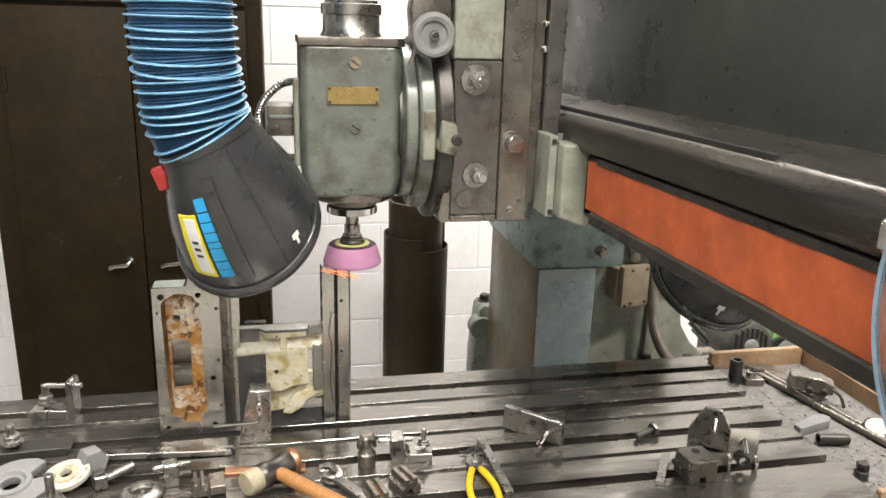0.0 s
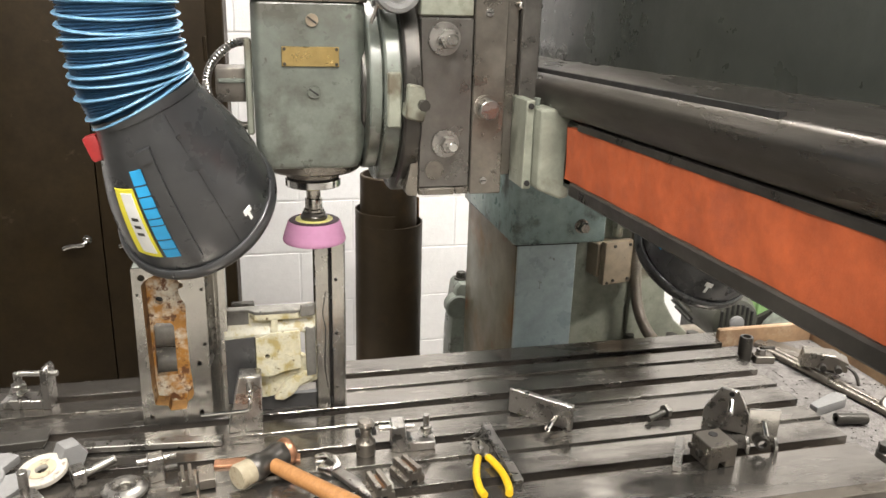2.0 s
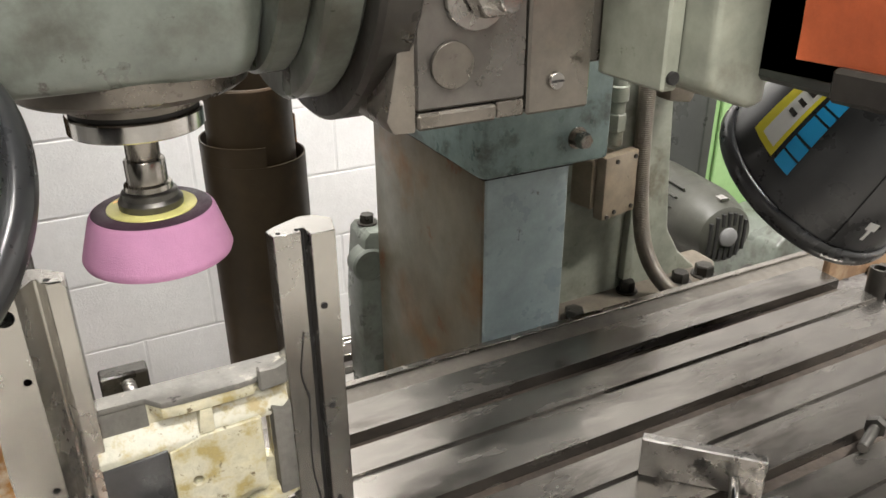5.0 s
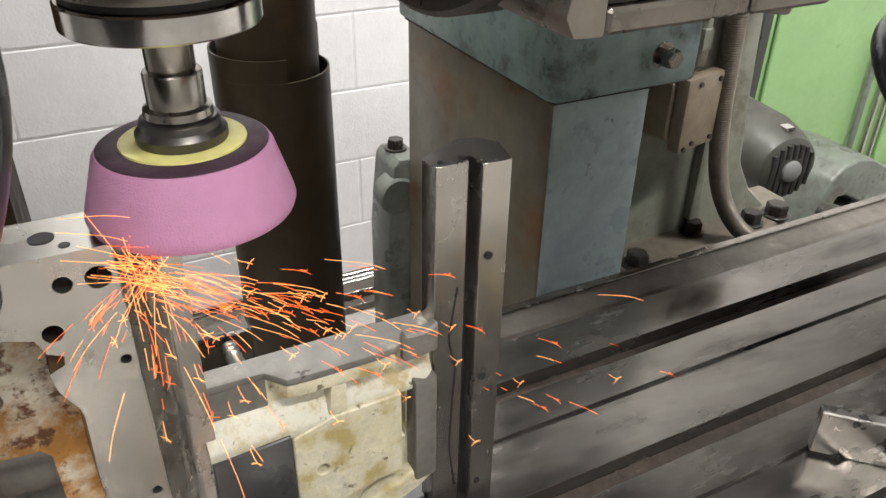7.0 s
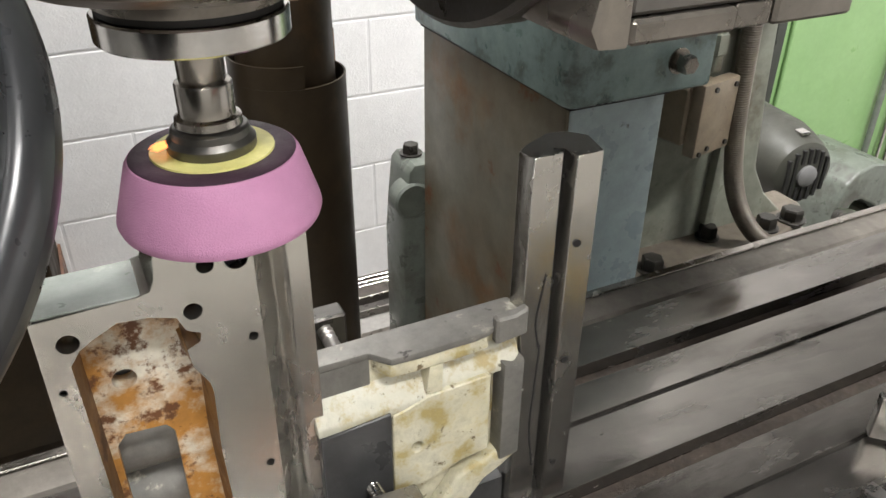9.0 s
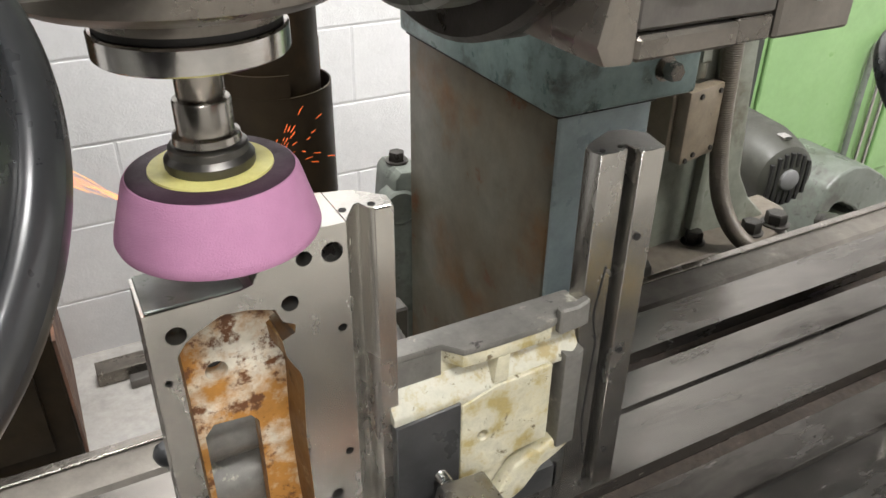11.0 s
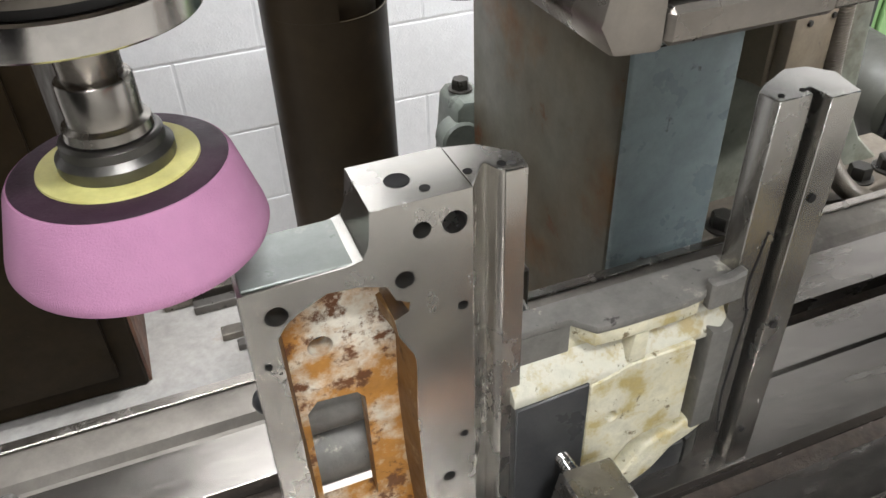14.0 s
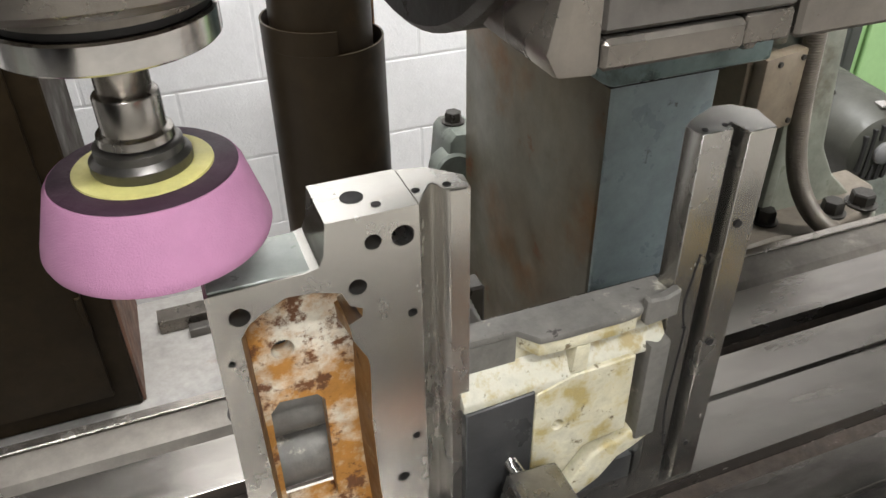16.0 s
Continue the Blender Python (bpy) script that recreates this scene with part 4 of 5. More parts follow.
def hoods():
    neck, way = Vector((-0.256, -0.185, 0.640)), Vector((-0.42, -0.10, 0.90)).normalized()
    hd, on_cone = hood("extraction_hood", neck, way, (-0.2000, -0.1016, 0.4620), (-0.350, -0.610, 0.700), "black plastic extraction hood with blue mark and yellow label")
    own = box(-0.011, 0.011, -0.010, 0.010, -0.028, 0.012, 0.006, 2)
    own.transform(Matrix.Translation(on_cone(0.10, -176, 0.008)) @ Matrix.Rotation(radians(-20), 4, "Y"))
    part("lock_knob", own, "red", hd, "red plastic lock knob")
    hs = thing("extraction_hose", "blue ribbed fabric extraction hose above the black hood", "hose")
    hose_along([neck + way * 0.003, neck + way * 0.03, (-0.276, -0.192, 0.71), (-0.283, -0.193, 0.78), (-0.285, -0.192, 0.87), (-0.284, -0.19, 1.0), (-0.28, -0.18, 1.25), (-0.28, -0.17, 1.9), (-0.28, -0.17, CEIL_Z)], hs, 0.083, 0.0145)
    neck2, way2 = Vector((0.918, -0.046, 0.455)), Vector((0.6, -0.1, 0.8)).normalized()
    hood("extraction_hood", neck2, way2, (0.825, 0.044, 0.272), (0.134, -0.579, 0.804), "black plastic extraction hood under the cross rail", turn=-50.0)
    st = thing("hood_arm", "dark steel arm holding the far extraction hood", "support arm")
    part("arm", sweep([neck2 - way2 * 0.004, neck2 + way2 * 0.06, (0.99, -0.04, 0.56), (1.01, -0.02, 0.66), (1.02, 0.02, 1.0), (1.02, 0.02, CEIL_Z)], 0.0785, 24, smooth_steps=16, rib=0.003), "hose", st)


# ---- table and what rides on it ----
RIDERS = []
SLOTS = [(0.121, 0.147), (-0.026, 0.000), (-0.168, -0.142), (-0.317, -0.291)]
BANDS = [(0.042, 0.075), (-0.103, -0.071), (-0.246, -0.215)]
TX0, TX1, TY0, TY1 = -1.45, 0.945, -0.437, 0.208


def ride(ob):
    RIDERS.append(ob)
    return ob


def table():
    t = ride(thing("machine_table", "long planed cast iron machine table with T-slots", "machine table"))
    part("body", box(TX0, TX1, TY0 + 0.003, TY1 - 0.003, -0.095, -0.024, 0.004), "table_side", t)
    edges = [TY1] + [v for s in SLOTS for v in (s[1], s[0])] + [TY0]
    for hi, lo in zip(edges[::2], edges[1::2]):
        inner = [b for b in BANDS if lo < b[0] and b[1] < hi]
        if inner:
            b = inner[0]
            part("land", box(TX0, TX1, b[1], hi, -0.0238, 0.0, 0.0004), "table", t)
            part("land", box(TX0, TX1, lo, b[0], -0.0238, 0.0, 0.0004), "table", t)
            part("band", box(TX0, TX1 - 0.002, b[0] + 0.0003, b[1] - 0.0003, -0.0238, -0.0045), "table", t, "shallow worn band")
        else:
            part("land", box(TX0, TX1, lo, hi, -0.0238, 0.0, 0.0004), "table", t)
    for lo, hi in SLOTS:
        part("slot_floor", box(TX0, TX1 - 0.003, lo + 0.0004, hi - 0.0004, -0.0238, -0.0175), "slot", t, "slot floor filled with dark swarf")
    part("end_face", box(TX1 + 0.0005, TX1 + 0.006, TY0, TY1, -0.095, -0.026), "table_side", t)
    # end tray
    part("tray_floor", box(TX1 + 0.007, 1.225, TY0 + 0.02, 0.175, -0.040, -0.026), "swarf", t, "tray floor covered in grey swarf")
    part("tray_rim", box(TX1 + 0.007, 1.225, 0.176, 0.190, -0.095, 0.022, 0.003), "rust_rim", t, "rusty tray rim")
    part("tray_rim", box(1.226, 1.242, TY0 + 0.02, 0.190, -0.095, 0.018, 0.003), "rust_rim", t)
    part("tray_rim", box(TX1 + 0.007, 1.225, TY0 + 0.004, TY0 + 0.018, -0.095, 0.005, 0.003), "rust_rim", t)
    k = part("stop_lever", sweep([(-0.385, 0.218, -0.03), (-0.385, 0.236, -0.03), (-0.385, 0.250, -0.026)], 0.004, 8), "steel", t)
    part("ball_knob", lathe([(0, -0.014), (0.007, -0.012), (0.0125, -0.006), (0.0145, 0.001), (0.0125, 0.008), (0.007, 0.0135), (0, 0.0145)], 24, (-0.385, 0.254, -0.020)), "black_plastic", k, "black ball knob")


def casting():
    c = ride(thing("machine_casting", "ground iron casting with cream painted web, clamped upright", "casting"))
    # wide plate with a pocket
    outer = [(-0.396, 0.0), (-0.267, 0.0), (-0.267, 0.3505), (-0.322, 0.3505), (-0.3245, 0.330), (-0.328, 0.3225), (-0.336, 0.3205), (-0.393, 0.319)]
    pocket = [(-0.378, 0.285), (-0.372, 0.294), (-0.3638, 0.2996), (-0.349, 0.3070), (-0.332, 0.3055), (-0.3165, 0.3005), (-0.3125, 0.290), (-0.3043, 0.2855), (-0.3055, 0.2795), (-0.3142, 0.2755), (-0.3125, 0.262), (-0.3045, 0.246), (-0.3032, 0.238), (-0.305, 0.187), (-0.3035, 0.12), (-0.300, 0.06), (-0.304, 0.050), (-0.312, 0.044), (-0.316, 0.028), (-0.345, 0.027), (-0.349, 0.038), (-0.372, 0.042), (-0.375, 0.075)]
    holes = [circle(-0.2953, 0.3317, 0.0053, 18), circle(-0.2769, 0.3317, 0.0072, 20), circle(-0.3066, 0.3023, 0.0058, 18), circle(-0.3764, 0.3007, 0.0064, 18),
             circle(-0.2733, 0.2728, 0.0034, 14), circle(-0.2742, 0.1615, 0.0034, 14), circle(-0.2858, 0.1224, 0.0050, 14), circle(-0.2741, 0.060, 0.0034, 12), circle(-0.288, 0.018, 0.0055, 14), circle(-0.380, 0.016, 0.0055, 14), circle(-0.386, 0.268, 0.0026, 10), circle(-0.386, 0.044, 0.0026, 10)]
    part("plate", prism(outer, 0.0, 0.0455, "xz", holes=[pocket] + holes), "steel_fine", c, "surface ground plate with bolt holes", smooth=30)
    # Added dark sheets stand in for the shade inside the plate's holes.
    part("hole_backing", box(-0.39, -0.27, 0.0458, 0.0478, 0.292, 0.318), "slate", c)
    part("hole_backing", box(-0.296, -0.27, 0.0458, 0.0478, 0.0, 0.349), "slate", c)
    part("ledge_paint", box(-0.391, -0.329, 0.0015, 0.0450, 0.3195, 0.3212, 0.0006), "chipped", c, "chipped grey-green paint on the ledge")
    # pocket: sloped inner wall, floor with a window
    win = [(-0.368, 0.088), (-0.330, 0.088), (-0.330, 0.190), (-0.335, 0.197), (-0.361, 0.199), (-0.368, 0.190)]
    part("pocket_floor", prism([(-0.3925, 0.02), (-0.2968, 0.02), (-0.2968, 0.315), (-0.3925, 0.315)], 0.030, 0.0452, "xz", holes=[win, circle(-0.3530, 0.2440, 0.0078, 18)]), "rust_cream", c, "rusted cream painted pocket", smooth=30)
    cx, cz = -0.337, 0.17
    lin = bmesh.new()
    a = [lin.verts.new((x, 0.0012, z)) for x, z in pocket]
    b = [lin.verts.new((cx + (x - cx) * 0.90, 0.0305, cz + (z - cz) * 0.965)) for x, z in pocket]
    for i in range(len(pocket)):
        j = (i + 1) % len(pocket)
        lin.faces.new((a[i], a[j], b[j], b[i]))
    part("pocket_wall", lin, "gold_rust", c, smooth=60)
    for zc, rc in ((0.160, 0.029), (0.098, 0.026)):
        part("pocket_boss", lathe([(0, -0.028), (rc - 0.003, -0.028), (rc, -0.025), (rc, 0.025), (rc - 0.003, 0.028), (0, 0.028)], 32, (-0.349, 0.0765, zc), "x"), "web_grey", c, "bare machined boss")
    # One more dark sheet, for the shade in the pocket's round hole.
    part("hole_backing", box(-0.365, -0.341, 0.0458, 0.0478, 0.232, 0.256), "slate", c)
    # dovetail way on the right of the plate
    way = [(-0.2668, 0.0004), (-0.2535, 0.0195), (-0.2505, 0.0200), (-0.2478, 0.0120), (-0.2440, 0.0095), (-0.2310, 0.0080), (-0.2295, 0.0230), (-0.2480, 0.0410), (-0.2668, 0.0450)]
    part("dovetail_way", prism(way, 0.0, 0.3505, "xy", 0.0006), "steel_fine", c, "ground dovetail way")
    part("way_side_strip", box(-0.2442, -0.2312, 0.0075, 0.0078, 0.001, 0.3495), "steel_fine", c)
    for hx, hy, r in ((-0.3004, 0.0222, 0.0070), (-0.2895, 0.0095, 0.0030), (-0.2631, 0.0155, 0.0026), (-0.2435, 0.0152, 0.0026)):
        part("tapped_hole", rod(r, 0.0014, (hx, hy, 0.3496), seg=20), "hole", c)
    # narrow post
    post = [(-0.0665, 0.026), (-0.0633, 0.0105), (-0.0385, 0.0105), (-0.0372, 0.0190), (-0.0335, 0.0190), (-0.0322, 0.002), (-0.0095, 0.002), (-0.0035, 0.030), (-0.0150, 0.044), (-0.0300, 0.0465), (-0.0560, 0.034)]
    part("post", prism(post, 0.0, 0.3505, "xy", 0.0006), "steel_fine", c, "ground guide post with a slot")
    part("post_slot", box(-0.0371, -0.0336, 0.0172, 0.0188, 0.0, 0.350), "hole", c)
    for hz, r in ((0.2770, 0.0032), (0.1648, 0.0032), (0.047, 0.0026)):
        part("post_hole", rod(r, 0.0012, (-0.0250, 0.0018, hz), "-y", 14), "hole", c)
    for hx, hy in ((-0.0575, 0.0165), (-0.0405, 0.0175)):
        part("tapped_hole", rod(0.0022, 0.0012, (hx, hy, 0.3497), seg=12), "hole", c)
    part("oil_groove", sweep([(-0.0445, 0.0105, 0.250), (-0.0470, 0.0105, 0.232), (-0.0505, 0.0105, 0.207), (-0.0485, 0.0105, 0.190), (-0.0450, 0.0105, 0.176), (-0.0455, 0.0105, 0.157), (-0.0480, 0.0105, 0.102), (-0.0470, 0.0105, 0.077), (-0.0440, 0.0105, 0.057), (-0.0425, 0.0105, 0.044)], 0.0009, 6, smooth_steps=8), "hole", c, "thin zigzag oil groove")
    for hx, hz in ((-0.0462, 0.180), (-0.044, 0.056), (-0.0425, 0.044)):
        part("post_hole", rod(0.0017, 0.0012, (hx, 0.0103, hz), "-y", 10), "hole", c)
    # web between plate and post
    slotw = [(-0.0945, 0.116), (-0.0850, 0.112), (-0.0850, 0.163), (-0.0945, 0.167)]
    part("web", prism([(-0.238, 0.030), (-0.16, 0.030), (-0.105, 0.045), (-0.064, 0.060), (-0.064, 0.2135), (-0.238, 0.2135)], 0.0168, 0.031, "xz", holes=[slotw]), "cream", c, "dirty cream painted web", smooth=30)
    part("web_top", prism([(-0.238, 0.015), (-0.192, 0.014), (-0.180, 0.0), (-0.160, -0.0012), (-0.112, -0.0012), (-0.098, 0.0005), (-0.088, 0.006), (-0.064, 0.008), (-0.064, 0.034), (-0.238, 0.034)], 0.2140, 0.2205, "xy", 0.0018, 2), "web_grey", c, "bare worn top edge of the web")
    part("web_band", box(-0.238, -0.1915, 0.0150, 0.0167, 0.1900, 0.2138), "web_grey", c, "bare band under the top edge")
    part("web_lip", prism([(-0.190, 0.0165), (-0.180, 0.0015), (-0.160, 0.0003), (-0.112, 0.0003), (-0.099, 0.0020), (-0.090, 0.0165)], 0.2020, 0.2138, "xy", 0.0015, 2), "cream", c)
    # The ledge's whiter colour stands in for light on its slope.
    part("web_shelf", prism([(0.0008, 0.166), (0.0008, 0.1735), (0.0165, 0.192), (0.0165, 0.166)], -0.238, -0.1385, "yz", 0.0016, 2), "pale_cream", c, "cream sloping ledge, whitened where it catches light")
    part("web_shelf", prism([(0.004, 0.172), (0.004, 0.178), (0.0165, 0.196), (0.0165, 0.172)], -0.138, -0.066, "yz", 0.002, 2), "pale_cream", c)
    part("web_rib", prism([(-0.152, 0.1755), (-0.138, 0.1755), (-0.1375, 0.2018), (-0.149, 0.2018)], 0.0006, 0.0162, "xz", 0.0015, 2), "cream", c)
    part("web_panel", prism([(-0.1805, 0.083), (-0.150, 0.083), (-0.128, 0.092), (-0.0955, 0.096), (-0.0955, 0.176), (-0.150, 0.1745), (-0.1805, 0.1650)], -0.0002, 0.0166, "xz", 0.001, holes=[circle(-0.160, 0.126, 0.0048, 16)]), "cream", c, "square boss face with yellow dirt", smooth=30)
    # Black disc paints deep shade into the shallow panel hole.
    part("panel_bore", rod(0.0047, 0.002, (-0.160, 0.0160, 0.126), "-y", 16), "hole", c)
    part("machined_pad", prism([(-0.237, 0.030), (-0.1815, 0.034), (-0.1815, 0.1700), (-0.237, 0.1660)], -0.0012, 0.0164, "xz", 0.001), "slate", c, "dark machined pad")
    part("lower_rib", prism([(-0.150, 0.030), (-0.138, 0.050), (-0.124, 0.070), (-0.106, 0.080), (-0.098, 0.077), (-0.090, 0.084), (-0.070, 0.088), (-0.066, 0.076), (-0.080, 0.066), (-0.096, 0.058), (-0.112, 0.038), (-0.132, 0.026)], 0.0015, 0.0165, "xz", 0.004, 3), "cream", c)
    part("bare_boss", prism([(-0.094, 0.205), (-0.066, 0.208), (-0.066, 0.2335), (-0.078, 0.229), (-0.094, 0.230)], -0.003, 0.0062, "xz", 0.002), "web_grey", c)
    part("bare_boss", prism([(-0.0845, 0.078), (-0.066, 0.080), (-0.066, 0.183), (-0.073, 0.178), (-0.0845, 0.182)], -0.0018, 0.0166, "xz", 0.0022, 2), "web_grey", c)
    # Solid dark block in place of the shaded gap below the web.
    part("base_gap", box(-0.236, -0.066, 0.020, 0.034, 0.0, 0.0295), "slate", c)


def front_clamp():
    a = ride(thing("angle_clamp", "steel angle clamp with a threaded push screw", "clamp"))
    part("upright", prism([(-0.238, 0.0), (-0.174, 0.0), (-0.172, 0.114), (-0.214, 0.117)], -0.060, -0.022, "xz", 0.002), "steel", a)
    part("push_screw", sweep([(-0.199, -0.001, 0.100), (-0.196, -0.050, 0.100), (-0.194, -0.108, 0.102)], 0.0052, 14, smooth_steps=30, rib=0.0006), "chrome", a, "bright threaded screw")
    part("hex_key", sweep([(-0.194, -0.104, 0.102), (-0.194, -0.116, 0.101), (-0.194, -0.120, 0.094), (-0.195, -0.120, 0.084), (-0.202, -0.120, 0.0795), (-0.240, -0.119, 0.0780), (-0.280, -0.118, 0.0765)], 0.0034, 8), "chrome", a, "bent hex key")
    b = ride(thing("rear_clamp", "steel clamp block with a screw behind the casting", "clamp"))
    part("block", box(-0.225, -0.180, 0.095, 0.115, 0.0, 0.20, 0.002), "dark_iron", b)
    part("push_screw", sweep([(-0.20, 0.095, 0.19), (-0.195, 0.055, 0.17)], 0.006, 12, smooth_steps=20, rib=0.0008), "steel", b)


# ---- loose things on the table ----
def at(x, y, z=0.0, rz=0.0, rx=0.0, ry=0.0):
    return pose(x, y, z, rx, ry, rz)


def stud_nut(parent, x, y, z, h=0.05, r=0.006):
    part("stud", rod(r, h, (x, y, z), seg=16), "steel", parent)
    n = part("nut", hexagon(r * 2.0, r * 1.7, (x, y, z + h * 0.28)), "steel", parent)
    part("washer", rod(r * 2.5, r * 0.5, (x, y, z + h * 0.28 - r * 0.6), seg=24), "steel", n)


def l_clamp(m, label, flip=1):
    c = ride(thing("screw_clamp", label, "clamp", m=m))
    part("foot", prism([(-0.048 * flip, 0), (0.034 * flip, 0), (0.034 * flip, 0.020), (-0.030 * flip, 0.020), (-0.048 * flip, 0.013)], -0.02, 0.02, "xz", 0.0015), "steel", c)
    part("upright", prism([(0.0345 * flip, 0), (0.050 * flip, 0), (0.050 * flip, 0.080), (0.046 * flip, 0.087), (0.036 * flip, 0.085)], -0.02, 0.02, "xz", 0.0015), "steel", c)
    part("push_screw", rod(0.0058, 0.075, (-0.012 if flip > 0 else -0.063, 0, 0.070), "x", 16), "steel", c)
    stud_nut(c, -0.014 * flip, 0, 0.0205, 0.052, 0.0075)
    return c


def left_clutter():
    l_clamp(at(-0.628, 0.124, 0, -8), "steel screw clamp bolted to the table")
    b = ride(thing("clamp_bar", "dark steel clamp bar with a stud and nut", "clamp", m=at(-0.64, -0.028, 0, 3)))
    part("bar", prism([(-0.12, 0), (0.075, 0), (0.083, 0.012), (0.083, 0.016), (-0.12, 0.016)], -0.024, 0.024, "xz", 0.0015), "dark_iron", b)
    stud_nut(b, -0.025, 0, 0.0165, 0.048, 0.008)
    d = ride(thing("cup_disc", "broken grey abrasive cup disc lying on the table", "abrasive disc", m=at(-0.620, -0.160, 0.004, 20, 7, -4)))
    pts = circle(0, 0, 0.064, 34, 35, 350)
    part("disc", prism(pts + [(0.018, -0.004), (0.020, 0.012)], 0, 0.016, "xy", 0.002, 2, holes=[circle(-0.01, 0, 0.0165, 20)]), "grey_stone", d)
    part("raised_ring", lathe([(0.022, 0.016), (0.027, 0.021), (0.034, 0.020), (0.036, 0.0165)], 36, (-0.01, 0, 0)), "grey_stone", d)
    e = ride(thing("white_disc", "white abrasive disc leaning on the grey disc", "abrasive disc", m=at(-0.540, -0.150, 0.012, 0, 8, -6)))
    part("disc", prism(circle(0, 0, 0.041, 40), 0, 0.009, "xy", 0.0012, holes=[circle(0, 0, 0.0105, 20)]), "pale_stone", e)
    part("blotter", prism(circle(0, 0, 0.024, 32), 0.0091, 0.0102, "xy", holes=[circle(0, 0, 0.011, 20)]), "rawhide", e, "buff paper blotter")
    g = ride(thing("steel_nut", "large grey hexagonal steel block", "nut", m=at(-0.505, -0.108, 0.018, 30, 80, 0)))
    part("block", bev(hexagon(0.026, 0.042, (0, 0, -0.02)), 0.002), "grey_stone", g)
    t = ride(thing("tee_bolt", "steel T-bolt lying on its side", "bolt", m=at(-0.474, -0.168, 0.014, 22, 0, 0)))
    part("bolt_head", box(-0.018, 0.004, -0.017, 0.017, -0.013, 0.014, 0.002), "steel", t)
    part("shank", sweep([(0.004, 0, 0.0), (0.055, 0.008, 0.006)], 0.0072, 14, smooth_steps=24, rib=0.0006), "steel", t)
    u = ride(thing("tee_bolt", "steel T-bolt standing beside the discs", "bolt", m=at(-0.548, -0.225, 0.0, 35)))
    part("bolt_head", box(-0.022, 0.022, -0.02, 0.02, 0, 0.016, 0.002), "steel", u)
    part("shank", rod(0.008, 0.05, (0, 0, 0.016), seg=16), "steel", u)
    w = ride(thing("flange_washer", "turned steel flange washer", "washer", m=at(-0.402, -0.212, 0.0)))
    part("ring", lathe([(0.012, 0.0), (0.036, 0.0), (0.037, 0.006), (0.030, 0.012), (0.020, 0.013), (0.018, 0.008), (0.012, 0.008), (0.012, 0)], 40), "steel", w)
    p = ride(thing("spacer_bar", "long flat ground steel bar", "bar", m=at(-0.370, -0.080, 0, -5)))
    part("bar", box(-0.122, 0.122, -0.011, 0.011, 0, 0.012, 0.001), "steel", p)
    q = ride(thing("cross_pin_block", "small steel block with a cross pin", "block", m=at(-0.354, -0.183, 0, 12)))
    part("block", box(-0.013, 0.013, -0.013, 0.013, 0, 0.046, 0.002), "steel", q)
    part("pin", rod(0.0048, 0.064, (-0.030, 0, 0.038), "x", 14), "steel", q)
    part("pin", rod(0.0048, 0.055, (-0.020, 0, 0.016), "x", 14), "dark_iron", q)
    s = ride(thing("slotted_blocks", "pair of slotted steel T-nut blocks", "block", m=at(-0.302, -0.213, 0, 8)))
    for k in (-1, 1):
        part("block", prism([(-0.013, 0), (0.013, 0), (0.013, 0.013), (0.009, 0.013), (0.009, 0.026), (0.003, 0.026), (0.003, 0.012), (-0.003, 0.012), (-0.003, 0.026), (-0.009, 0.026), (-0.009, 0.013), (-0.013, 0.013)], -0.024, 0.024, "xz", 0.0008, bm=None) if k < 0 else box(0.018, 0.045, -0.024, 0.024, 0, 0.018, 0.001), "slide_steel", s)
    f = ride(thing("flat_strip", "flat steel strip lying on the table", "bar", m=at(-0.20, -0.165, 0, -3)))
    part("strip", box(-0.06, 0.09, -0.012, 0.010, 0, 0.006, 0.0008), "copper", f)


def hammer():
    h = ride(thing("copper_hammer", "copper and rawhide faced hammer with wooden handle", "hammer", m=at(-0.168, -0.208, 0.026, 38)))
    part("head", lathe([(0, -0.036), (0.021, -0.036), (0.0235, -0.032), (0.0235, -0.018), (0.0205, -0.010), (0.0205, 0.010), (0.0235, 0.018), (0.0235, 0.030), (0.022, 0.034), (0, 0.034)], 36, axis="x"), "hub", h, "dark steel hammer head")
    part("copper_face", lathe([(0, 0.0), (0.021, 0.0), (0.0245, 0.005), (0.0250, 0.011), (0.022, 0.015), (0, 0.016)], 32, (0.034, 0, 0), "x"), "copper", h)
    part("rawhide_face", lathe([(0, -0.030), (0.020, -0.029), (0.0225, -0.024), (0.0215, -0.012), (0.0215, 0), (0, 0)], 32, (-0.036, 0, 0), "x"), "rawhide", h, "mushroomed rawhide face")
    bm = bmesh.new()
    rings = []
    for i, (d, a, b) in enumerate(((0.0, 0.012, 0.015), (0.03, 0.013, 0.016), (0.08, 0.013, 0.016), (0.16, 0.015, 0.018), (0.23, 0.016, 0.019), (0.27, 0.015, 0.018), (0.275, 0.010, 0.012))):
        rings.append([bm.verts.new((a * math.cos(2 * math.pi * k / 20) + 0.10 * d, -0.018 - d, 0.0 + b * 0.85 * math.sin(2 * math.pi * k / 20) - d * 0.035)) for k in range(20)])
    for r0, r1 in zip(rings, rings[1:]):
        for k in range(20):
            bm.faces.new((r0[k], r0[(k + 1) % 20], r1[(k + 1) % 20], r1[k]))
    bm.faces.new(rings[0]), bm.faces.new(rings[-1])
    part("handle", bm, "wood", h, "oiled wooden handle")


